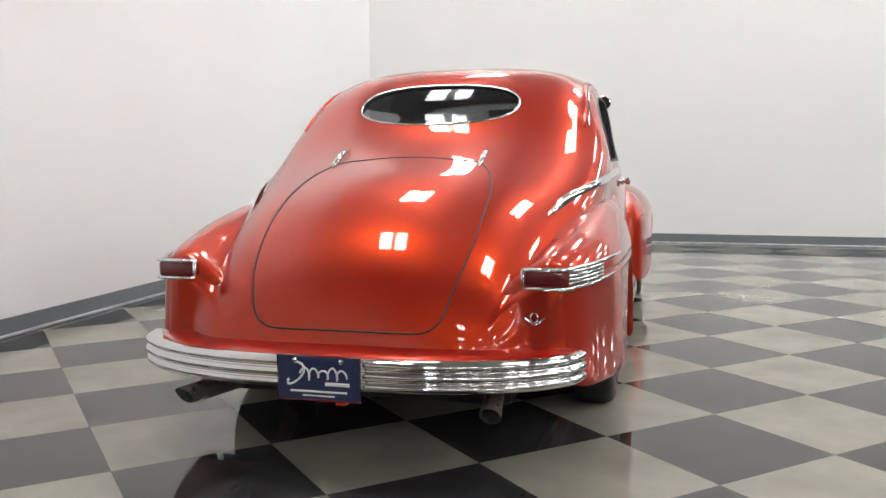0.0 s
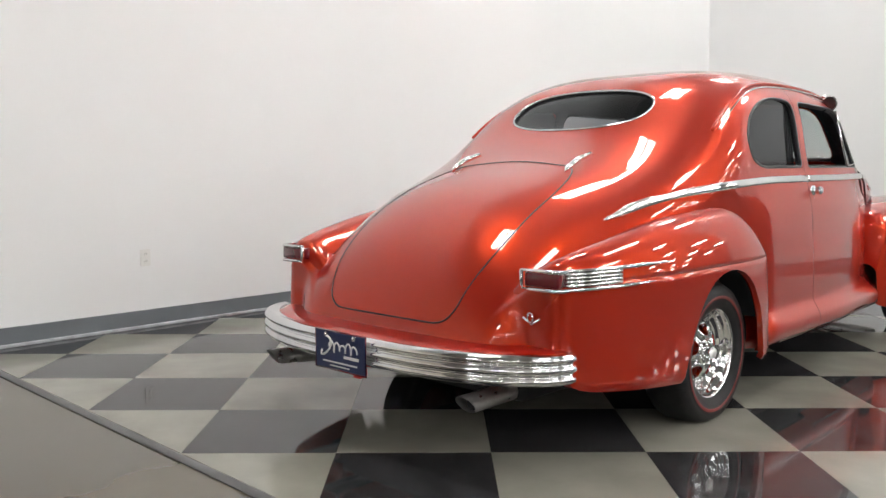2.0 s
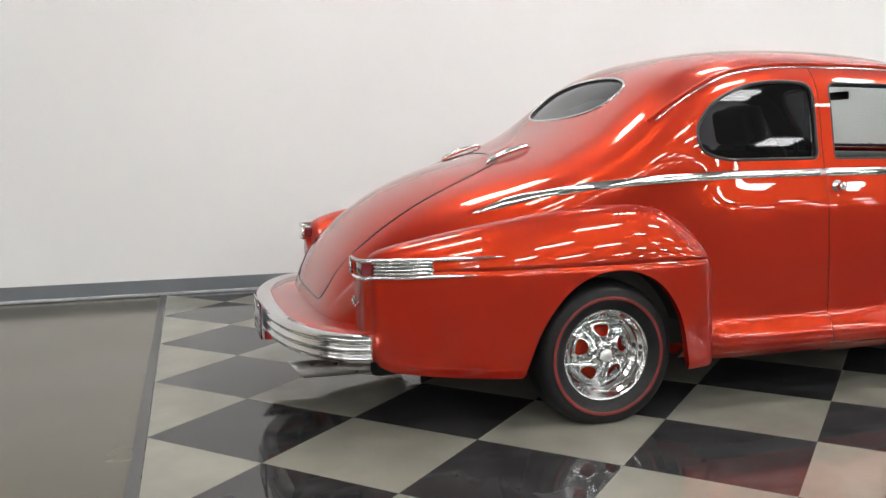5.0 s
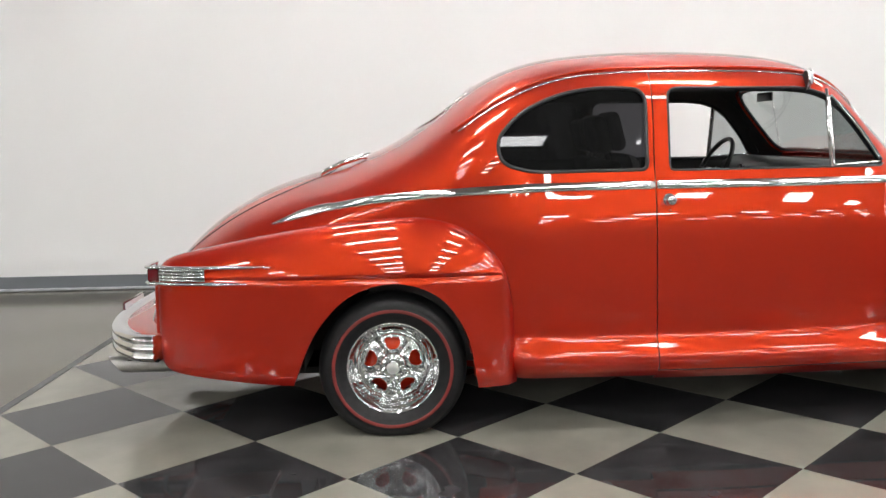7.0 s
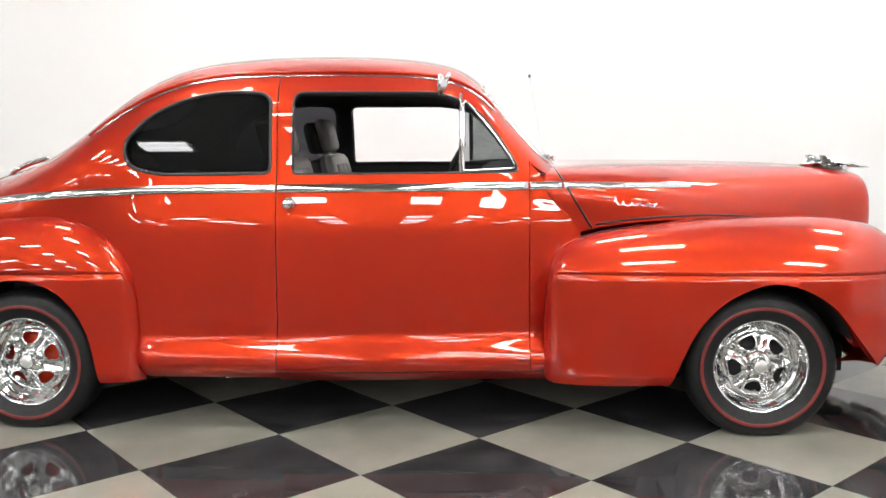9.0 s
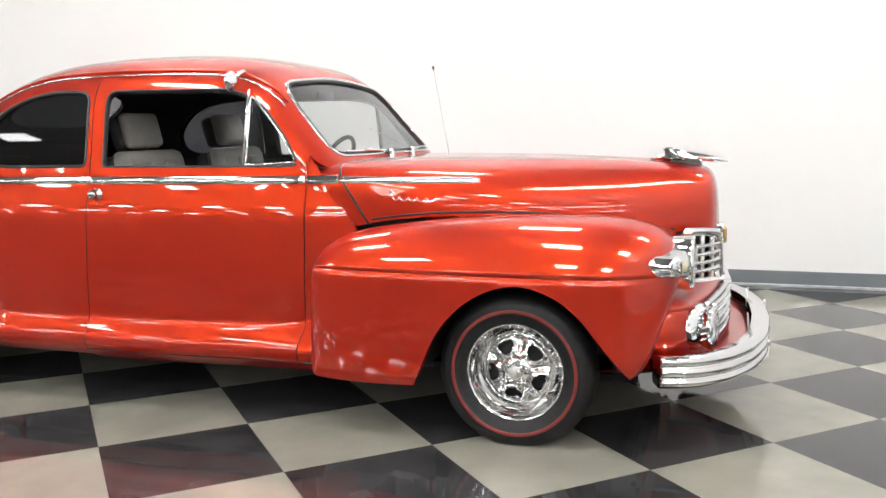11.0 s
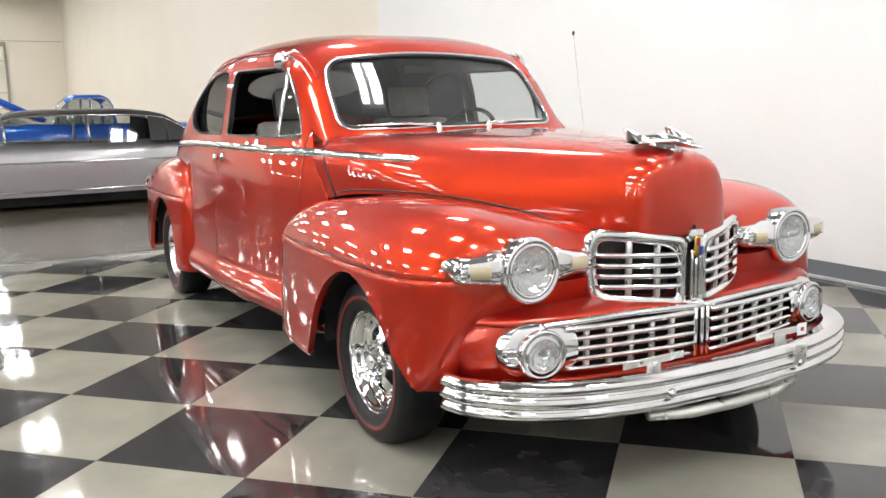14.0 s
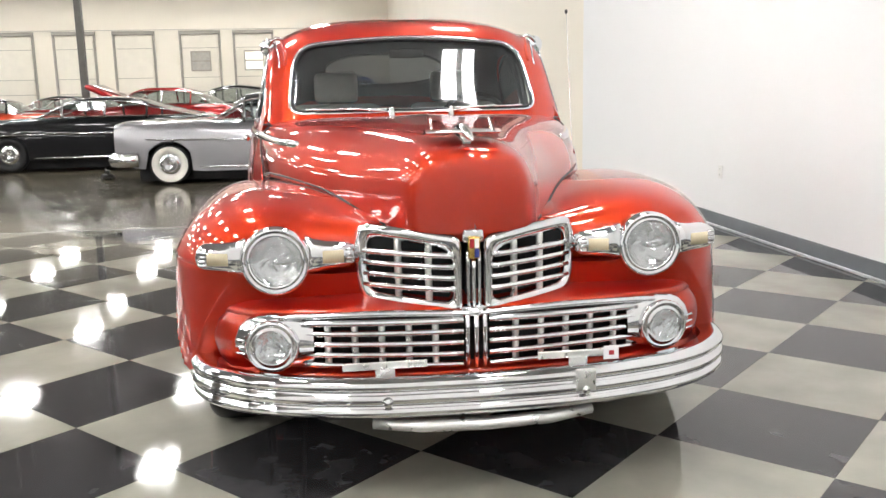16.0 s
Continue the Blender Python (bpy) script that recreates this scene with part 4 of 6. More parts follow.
VENT_X = 1.915
vent_path = even_path(round_path([(VENT_X + 0.012, 1.118, 0.01), (VENT_X + 0.012, 1.428, 0.02), (1.955, 1.399, 0.05), (2.077, 1.258, 0.12), (2.157, 1.128, 0.02)]), 0.015)
for s in (1, -1):
    part("quarter_window", pane(QWIN, flat_lift(QWIN, s, 0.004, 0.62)), M_TINT, car, "dark tinted quarter window")
    part("window_gasket", tube([on_side(s, -0.004)(*p) for p in QWIN], 0.0085, 8, closed=True), M_GASKET, car)
    part("window_gasket", tube([on_side(s, -0.006)(*p) for p in DWIN], 0.0075, 8, closed=True), M_GASKET, car)
    part("vent_window", pane(vent_path, flat_lift(vent_path, s, 0.006), 4), M_SMOKE, car, "clear triangular vent window")
    plane = flat_lift(vent_path, s, -0.002)
    part("vent_frame", tube([plane(*p) for p in vent_path], 0.0055, 8, closed=True), M_CHROME, car, "chrome vent window frame")
    part("vent_post", tube([plane(VENT_X, z) for z in (1.112, 1.448)], 0.0075, 8), M_CHROME, car)
    # belt moulding, from the tail to the cowl, and on along the hood
    belt = lambda x: lerp_table([(-0.52, 0.90), (-0.26, 0.972), (-0.02, 1.012), (0.32, 1.038), (0.70, 1.05), (1.13, 1.052), (2.3, 1.052)], x)
    for x0, x1, w0 in ((-0.52, 1.126, 0.004), (1.134, 2.205, 0.013), (2.215, 2.352, 0.013)):
        xs = steps(x0, x1, 40)
        pts = [on_side(s, 0.001)(x, belt(x)) if x < 2.21 else Vector((x, s * (hood_y(x, belt(x)) + 0.002), belt(x))) for x in xs]
        outs = [(0, s, 0.25) for _ in xs]
        ws = [0.019 if w0 > 0.01 or x > -0.25 else 0.005 + 0.020 * min(1.0, (x + 0.52) / 0.13) for x in xs]
        part("belt_moulding", ribbon(pts, outs, ws, 0.009), M_CHROME, car, "chrome belt moulding")
    xs = steps(2.36, 2.94, 24)
    zs = [1.052 - 0.022 * (x - 2.285) for x in xs]
    pts = [Vector((x, s * (hood_y(x, z) + 0.001), z)) for x, z in zip(xs, zs)]
    part("hood_moulding", ribbon(pts, [(0, s, 0.3)] * 25, [0.017 * min(1, (2.947 - x) / 0.02 + 0.3) for x in xs], 0.011), M_CHROME, car, "chrome hood moulding")
    # dark seam between hood and fender
    xs = steps(2.50, 3.74, 40)
    part("hood_seam", tube([(x, s * (hood_y(x, lerp_table(HB, x) + 0.006) + 0.001), lerp_table(HB, x) + 0.006) for x in xs], 0.0045, 6), M_BLACK, car)
    # drip rail
    xs = steps(0.27, 2.06, 70)
    part("drip_rail", tube([on_side(s, 0.006)(x, lerp_table(ZD, x)) for x in xs], 0.0085, 8), M_RED, car)
    part("drip_moulding", tube([on_side(s, 0.004)(x, lerp_table(ZD, x) - 0.018) for x in steps(0.30, 2.06, 70)], 0.0048, 8), M_CHROME, car)
    # door handle: rose, knob and lock
    y0 = s * side_y(1.185, 0.988)
    hd = part("door_handle", lathe([(0.0, 0.05), (0.014, 0.05), (0.021, 0.044), (0.021, 0.030), (0.013, 0.022), (0.012, 0.012), (0.026, 0.008), (0.028, 0.0)], 24), M_CHROME, car, "round chrome door handle")
    hd.matrix_basis = pose(1.185, y0, 0.988, 0, 0, 0 if s > 0 else 180)
    lk = part("door_lock", lathe([(0.0, 0.01), (0.010, 0.01), (0.013, 0.006), (0.014, 0.0)], 16), M_CHROME, car)
    lk.matrix_basis = pose(1.185, y0, 0.938, 0, 0, 0 if s > 0 else 180)
    # round mirror on an arm from the drip rail
    yy = side_y(1.85, 1.525)
    mr = part("wing_mirror", lathe([(0.0, -0.028), (0.022, -0.022), (0.04, -0.010), (0.047, 0.0), (0.047, 0.006), (0.041, 0.008)], 28, "x"), M_CHROME, car, "round chrome wing mirror")
    mr.matrix_basis = pose(1.83, s * (yy + 0.075), 1.487, 0, 0, 180 + s * 8)
    part("mirror_glass", lathe([(0.0, 0.0075), (0.0425, 0.0075)], 28, "x"), M_BLACK, mr)
    ma = part("mirror_arm", tube([(1.86, s * (yy - 0.005), 1.522), (1.862, s * (yy + 0.03), 1.535), (1.856, s * (yy + 0.06), 1.52), (1.848, s * (yy + 0.075), 1.492)], 0.009, 8), M_CHROME, car)

part("windscreen", pane(WSHIELD, on_end(True, -0.016), 10), glass("windscreen_glass", (0.55, 0.59, 0.58), 0.0, 1.38, 0.03), car, "grey tinted curved windscreen")
part("windscreen_frame", tube([on_end(True, 0.001)(*p) for p in grow(WSHIELD, 0.002)], 0.0075, 8, closed=True), M_CHROME, car, "chrome windscreen frame")
part("windscreen_gasket", tube([on_end(True, -0.004)(*p) for p in grow(WSHIELD, -0.009)], 0.008, 8, closed=True), M_GASKET, car)
part("rear_window", pane(RWIN, on_end(False, -0.016), 8), M_REARGLASS, car, "dark oval rear window")
part("rear_window_frame", tube([on_end(False, 0.001)(*p) for p in RWIN], 0.0065, 8, closed=True), M_CHROME, car, "chrome rear window frame")

# wipers
for y0, y1 in ((-0.12, -0.53), (0.17, 0.54)):
    b = on_end(True, 0.022)(y0, 1.150)
    wp = part("wiper", tube([b, on_end(True, 0.032)(y0 + (y1 - y0) * 0.35, 1.166), on_end(True, 0.020)(y0 + (y1 - y0) * 0.62, 1.170)], 0.006, 6), M_CHROME, car, "chrome windscreen wiper")
    part("blade", tube([on_end(True, 0.013)(y0 + (y1 - y0) * q, 1.164 + 0.004 * q) for q in steps(0.05, 1.0, 8)], 0.0055, 6), M_ALU, wp)
    part("pivot", lathe([(0.0, 0.036), (0.010, 0.034), (0.014, 0.020), (0.018, -0.012)], 16, "z", at=b - Vector((0, 0, 0.012))), M_CHROME, wp)

# antenna on the far fender
an = part("antenna", tube([(2.41, 0.77, 0.86), (2.385, 0.77, 1.0), (2.27, 0.772, 1.62)], [0.003, 0.0022, 0.0013], 6), M_CHROME, car, "thin whip antenna")
part("tip", lathe([(0.0, 1.633), (0.007, 1.628), (0.008, 1.62), (0.004, 1.61)], 10, "z", at=(2.27, 0.772, 0)), M_BLACK, an)
part("base", lathe([(0.0, 0.935), (0.012, 0.93), (0.018, 0.90), (0.024, 0.85)], 14, "z", at=(2.41, 0.77, 0)), M_CHROME, an)

# hood ornament: a spear with crosswise wing and end fins
orn = part("hood_ornament", tube([(3.60, 0, 1.106), (3.68, 0, 1.118), (3.78, 0, 1.122), (3.88, 0, 1.108), (3.95, 0, 1.096)], [0.004, 0.018, 0.021, 0.014, 0.003], 12), M_CHROME, car, "chrome winged hood ornament")
for s in (1, -1):
    rows = []
    for y, xa, xb, z in ((0.0, 3.66, 3.86, 1.118), (0.05, 3.67, 3.84, 1.116), (0.10, 3.69, 3.81, 1.114), (0.125, 3.71, 3.79, 1.113)):
        rows.append([Vector((xa, s * y, z)), Vector(((xa + xb) / 2, s * y, z + 0.009)), Vector((xb, s * y, z)), Vector(((xa + xb) / 2, s * y, z - 0.008)), Vector((xa, s * y, z))])
    part("wing", grid_mesh(rows), M_CHROME, orn)
    rows = [[Vector((xa, s * 0.10 + d, z)) for xa, d in ((x0, 0), ((x0 + x1) / 2, 0.006), (x1, 0), ((x0 + x1) / 2, -0.006), (x0, 0))] for z, x0, x1 in ((1.112, 3.68, 3.82), (1.135, 3.675, 3.77), (1.158, 3.665, 3.705))]
    part("fin", grid_mesh(rows), M_CHROME, orn)
part("foot", box(3.70, 3.84, -0.015, 0.015, 1.07, 1.115, 0.006), M_CHROME, orn)


# plain script-like marks on the hood sides
def script(s):
    pts = []
    for k in range(60):
        q = k / 59
        x = 2.575 + 0.20 * q
        z = 0.968 + 0.012 * math.sin(q * 34) * (1.0 - 0.4 * q) + (0.022 * math.exp(-((q - 0.07) / 0.05) ** 2)) + 0.004 - 0.012 * q
        x2 = x + 0.006 * math.cos(q * 34)
        pts.append(Vector((x2, s * (hood_y(x2, z) + 0.003), z)))
    part("hood_script", tube(pts, 0.0036, 6), M_CHROME, car, "chrome script emblem")


script(1)
script(-1)

# ---- front end ----
def nose_x(y, z):
    """The red panel behind the grilles."""
    a = abs(y)
    return 3.775 - 0.09 * (a / 0.6) ** 2.2 + 0.03 * max(0.0, 1 - ((z - 0.46) / 0.13) ** 2)


rows = []
for y in steps(-0.80, 0.80, 60):
    row = [Vector((nose_x(y, z), y, z)) for z in steps(0.31, 0.74, 24)]
    x = row[-1].x
    row += [Vector((x + dx, y, z)) for dx, z in ((-0.004, 0.765), (-0.014, 0.787), (-0.032, 0.806), (-0.06, 0.82), (-0.10, 0.831), (-0.16, 0.84), (-0.24, 0.848))]
    rows.append(row)
part("front_panel", grid_mesh(rows), M_RED, car)
# lower lip round the wide grille, with rounded ends
LOWG = lambda y: 3.955 - 0.075 * (abs(y) / 0.62) ** 2
for zc, h, dep in ((0.345, 0.025, 0.03),):
    rows = []
    for y in steps(-0.84, 0.84, 60):
        x = LOWG(min(abs(y), 0.66)) - (max(0.0, abs(y) - 0.66) / 0.18) ** 2 * 0.16
        rows.append([Vector((x + dx, y, z)) for dx, z in ((-0.25, 0.60), (-0.10, 0.585), (-0.035, 0.568), (-0.012, 0.55), (-0.05, 0.542), (-0.12, 0.46), (-0.05, 0.382), (0.0, 0.37), (0.015, 0.352), (0.012, 0.33), (-0.06, 0.31), (-0.25, 0.305))])
    part("valance", grid_mesh(rows), M_RED, car, "red valance round the lower grille")
rows = []
for y in steps(-0.88, 0.88, 50):
    xf = lerp_table([(0.0, 4.09), (0.5, 4.04), (0.7, 3.95), (0.83, 3.86), (0.88, 3.76)], abs(y))
    rows.append([Vector((x, y, z)) for x, z in ((3.6, 0.335), (xf - 0.06, 0.352), (xf - 0.02, 0.348), (xf, 0.335), (xf, 0.32))])
part("splash_pan", grid_mesh(rows), M_RED, car, "red pan behind the bumper")
part("dark_core", box(3.55, 3.80, -0.33, 0.33, 0.40, 0.79, 0.02), M_DARK, car)


def arc_tube(f, a, b, r, n=14, squash=1.0):
    return tube([f(a + (b - a) * k / n) for k in range(n + 1)], r, 8, squash=squash)


UPG = lambda y: 3.928 - 0.135 * (abs(y) / 0.36) ** 1.7
gr = part("upper_grille", box(3.80, 3.90, -0.012, 0.012, 0.56, 0.79, 0.004), M_DARK, car, "upright chrome grille in two halves")
for s in (1, -1):
    outline = even_path(round_path([(0.034, 0.538, 0.03), (0.358, 0.572, 0.05), (0.378, 0.70, 0.05), (0.366, 0.830, 0.05), (0.20, 0.818, 0.08), (0.034, 0.79, 0.03)]), 0.012)
    inner = even_path(round_path([(0.064, 0.577, 0.025), (0.325, 0.606, 0.03), (0.338, 0.70, 0.05), (0.328, 0.790, 0.035), (0.20, 0.776, 0.08), (0.064, 0.752, 0.06)]), 0.012, len(outline))
    bm = bmesh.new()
    A = [bm.verts.new((UPG(p.x) - 0.012, s * p.x, p.y)) for p in outline]
    B = [bm.verts.new((UPG(p.x) + 0.008, s * p.x, p.y)) for p in grow(outline, -0.006)]
    C = [bm.verts.new((UPG(p.x) + 0.010, s * p.x, p.y)) for p in grow(outline, -0.02)]
    D = [bm.verts.new((UPG(p.x) + 0.002, s * p.x, p.y)) for p in inner]
    E = [bm.verts.new((UPG(p.x) - 0.02, s * p.x, p.y)) for p in inner]
    n = len(outline)
    for u, v in ((A, B), (B, C), (C, D), (D, E)):
        for k in range(n):
            bm.faces.new((u[k], u[(k + 1) % n], v[(k + 1) % n], v[k]))
    bmesh.ops.recalc_face_normals(bm, faces=bm.faces)
    part("frame", bm, M_CHROME, gr)
    part("backing", pane(inner, lambda y, z: Vector((UPG(y) - 0.055, s * y, z)), 3), M_DARK, gr)
    for k in range(4):
        z = 0.628 + 0.0365 * k
        f = lambda q, z=z: Vector((UPG(q) - 0.004, s * q, z - 0.010 + 0.035 * q))
        part("bar", arc_tube(f, 0.06, 0.34, 0.0145, 10, 0.75), M_CHROME, gr)
    for y in (0.14, 0.235):
        part("upright", tube([(UPG(y) - 0.008, s * y, z) for z in steps(0.575, 0.785, 6)], 0.0115, 8), M_PLATE, gr)
for y in (-0.018, 0.0, 0.018):
    part("centre_bar", tube([(3.935, y, z) for z in steps(0.555, 0.745 if y else 0.72, 6)], 0.0075 if y == 0 else 0.006, 8), M_CHROME, gr)
part("crown", box(3.88, 3.942, -0.034, 0.034, 0.772, 0.816, 0.01), M_CHROME, gr)
part("nose_filler", box(3.84, 3.906, -0.09, 0.09, 0.77, 0.87, 0.01), M_RED, car)
part("foot", lathe([(0.0, 0.53), (0.03, 0.535), (0.05, 0.552), (0.03, 0.57), (0.0, 0.575)], 20, "z", at=(3.925, 0, 0)), M_CHROME, gr)
# crest: a small coloured shield
cr = part("crest", box(3.938, 3.952, -0.019, 0.019, 0.722, 0.795, 0.006), M_GOLD, car, "small shield crest in red, gold and blue")
part("field", box(3.9525, 3.955, -0.015, -0.001, 0.758, 0.788, 0.001), M_CRESTRED, cr)
part("field", box(3.9525, 3.955, 0.001, 0.015, 0.728, 0.756, 0.001), M_CRESTBLUE, cr)
part("field", box(3.9525, 3.955, 0.001, 0.015, 0.758, 0.788, 0.001), M_WHITE, cr)


def facets(radius, depth, n):
    """A dish of many small uneven facets, open towards +x."""
    rng = random.Random(n)
    rows = []
    rings = 7
    for i in range(rings + 1):
        f = 0.12 + 0.88 * i / rings
        row = []
        for k in range(n + 1):
            a = 2 * math.pi * (k + 0.5 * (i % 2)) / n
            x = -depth * (1 - f * f) + (rng.uniform(-0.0022, 0.0022) if 0 < i < rings else 0)
            row.append(Vector((x, radius * f * math.cos(a), radius * f * math.sin(a))))
        row[n].x = row[0].x
        rows.append(row)
    return grid_mesh(rows)


# the wide lower grille
low_z = lambda q, y: 0.385 + q * (0.147 - 0.012 * (abs(y) / 0.5)) + 0.012 * (abs(y) / 0.5)
lg = part("lower_grille", tube([(3.97, 0, z) for z in steps(0.375, 0.545, 4)], 0.0085, 8), M_CHROME, car, "wide chrome lower grille")
for y in (-0.028, 0.028):
    part("centre_bar", tube([(3.968, y, z) for z in steps(0.375, 0.545, 4)], 0.0085, 8), M_CHROME, lg)
for s in (1, -1):
    part("backing", grid_mesh([[Vector((LOWG(y) - 0.045, s * y, z)) for z in (0.372, 0.46, 0.55)] for y in steps(0.0, 0.60, 12)]), M_DARK, lg)
    for k in range(5):
        f = lambda y, k=k: Vector((LOWG(y) + 0.012, s * y, low_z(k / 4, y)))
        part("bar", arc_tube(f, 0.042, 0.55, 0.0145 if k < 4 else 0.016, 14, 0.72), M_CHROME, lg)
    for y in (0.13, 0.215, 0.30, 0.385, 0.47):
        part("upright", tube([(LOWG(y) + 0.006, s * y, low_z(q, y)) for q in steps(0.0, 1.0, 4)], 0.0105, 8), M_PLATE, lg)
    f = lambda y: Vector((LOWG(y) + 0.004, s * y, low_z(1.0, y) + 0.016 + 0.01 * math.sin(min(1.0, y / 0.6) * math.pi)))
    part("top_rail", arc_tube(f, 0.0, 0.62, 0.014, 18, 0.8), M_CHROME, lg)
    # fog lamp in a pod
    yc, zc, xc = 0.645, 0.462, 3.885
    rows = []
    for y, r, x in ((0.515, 0.062, 0.012), (0.55, 0.080, 0.012), (0.60, 0.090, 0.010), (0.645, 0.093, 0.006), (0.69, 0.088, -0.004), (0.725, 0.074, -0.018), (0.752, 0.052, -0.034), (0.765, 0.022, -0.044), (0.768, 0.004, -0.048)):
        row = []
        for k in range(25):
            a = math.pi * (k / 24) - math.pi / 2
            row.append(Vector((LOWG(min(y, 0.66)) - 0.03 + x + 0.048 * max(0.0, math.cos(a)) ** 0.7, s * y, zc + 0.004 + r * math.sin(a))))
        rows.append(row)
    bm = grid_mesh(rows)
    bmesh.ops.recalc_face_normals(bm, faces=bm.faces)
    # rounded red body round the pod
    lip = []
    for y, r, x in ((0.575, 0.100, -0.045), (0.60, 0.116, -0.036), (0.68, 0.120, -0.042), (0.74, 0.114, -0.058), (0.79, 0.098, -0.085), (0.825, 0.070, -0.118), (0.842, 0.035, -0.15), (0.846, 0.004, -0.17)):
        xb = LOWG(min(y, 0.66)) - 0.03 + x
        row = [Vector((xb - 0.16, s * y, zc - 0.006 - r * 1.02))]
        for k in range(21):
            a = math.pi * (k / 20) - math.pi / 2
            row.append(Vector((xb + 0.055 * max(0.0, math.cos(a)) ** 0.8, s * y, zc - 0.006 + r * math.sin(a))))
        row.append(Vector((xb - 0.16, s * y, zc - 0.006 + r * 1.05)))
        lip.append(row)
    bm2 = grid_mesh(lip)
    bmesh.ops.recalc_face_normals(bm2, faces=bm2.faces)
    part("grille_surround", bm2, M_RED, car, "red rounded end of the lower grille surround")
    fog = part("fog_lamp", bm, M_CHROME, car, "round fog lamp in a chrome pod")
    turn = pose(xc + 0.03, s * yc, zc, 0, 0, s * 8)
    for nm, prof, n2, mt, lb in (
            ("bezel", [(0.070, -0.04), (0.084, -0.01), (0.085, 0.004), (0.078, 0.013), (0.070, 0.006), (0.062, 0.006), (0.058, 0.013), (0.053, 0.010)], 40, M_CHROME, ""),
            ("lens", [(0.0, 0.026), (0.025, 0.024), (0.042, 0.018), (0.054, 0.011)], 32, M_LENS, "clear ribbed glass lens")):
        part(nm, lathe(prof, n2, "x"), mt, fog, lb).matrix_basis = turn
    part("reflector", facets(0.054, 0.026, 18), M_REFLECTOR, fog, smooth=False).matrix_basis = turn @ Matrix.Translation((0.008, 0, 0))
    for q in (0.0, 0.5, 1.0):
        part("rib", tube([(xc + 0.012 - 0.020 * k / 6, s * (0.733 + 0.028 * k / 6), zc - 0.022 + 0.044 * q) for k in range(7)], 0.004, 6), M_CHROME, fog)
    # headlamp with wing-shaped side lamps
    hx, hy, hz = 3.825, 0.625, 0.721
    head = part("headlamp", lathe([(0.100, -0.12), (0.109, -0.04), (0.112, -0.008), (0.110, 0.008), (0.104, 0.017), (0.097, 0.016), (0.091, 0.010), (0.087, 0.015), (0.082, 0.014), (0.079, 0.005)], 48, "x", at=(hx, s * hy, hz)), M_CHROME, car, "round headlamp in a winged chrome surround")
    part("reflector", facets(0.081, 0.038, 26), M_REFLECTOR, head, smooth=False).matrix_basis = pose(hx + 0.006, s * hy, hz)
    part("bulb_shield", lathe([(0.0, 0.004), (0.010, 0.0), (0.014, -0.012), (0.014, -0.03)], 16, "x", at=(hx, s * hy, hz)), M_CHROME, head)
    part("lens", lathe([(0.0, 0.029), (0.035, 0.025), (0.062, 0.017), (0.080, 0.007)], 40, "x", at=(hx, s * hy, hz)), M_LENS, head, "clear fluted glass lens")
    for d in (1, -1):
        wing_x = lambda q: hx + 0.004 - (0.055 * max(0.0, hy + d * q - 0.66) / 0.22 if d > 0 else 0.03 * q)
        zc2 = hz + 0.010
        rows = []
        for q, h, dx in ((0.094, 0.066, -0.03), (0.101, 0.062, -0.006), (0.122, 0.053, 0.003), (0.16, 0.046, 0.004), (0.20, 0.043, 0.002), (0.235, 0.039, -0.002), (0.252, 0.030, -0.010), (0.258, 0.012, -0.02), (0.259, 0.002, -0.022)):
            x = wing_x(q) + dx
            rows.append([Vector((x + e, s * (hy + d * q), zc2 + h * f)) for e, f in ((-0.07, -1.0), (0.0, -0.94), (0.012, -0.75), (0.017, -0.5), (0.018, 0.0), (0.017, 0.5), (0.012, 0.75), (0.0, 0.94), (-0.07, 1.0))])
        bm = grid_mesh(rows)
        bmesh.ops.recalc_face_normals(bm, faces=bm.faces)
        wing = part("side_lamp", bm, M_CHROME, head, "chrome side lamp wing")
        rows = [[Vector((wing_x(q) + 0.002 + e, s * (hy + d * q), zc2 + 0.021 * f)) for e, f in ((0.010, -1.05), (0.0195, -0.95), (0.0215, 0.0), (0.0195, 0.95), (0.010, 1.05))] for q in (0.150, 0.152, 0.185, 0.216, 0.218)]
        bm = grid_mesh(rows)
        bmesh.ops.recalc_face_normals(bm, faces=bm.faces)
        part("amber_lens", bm, M_AMBER, wing, "pale amber lamp lens")
        for k in range(4):
            z = zc2 - 0.021 + 0.014 * k
            part("rib", tube([(wing_x(q) + 0.0165, s * (hy + d * q), z) for q in (0.224, 0.234, 0.244)], 0.004, 6), M_CHROME, wing)

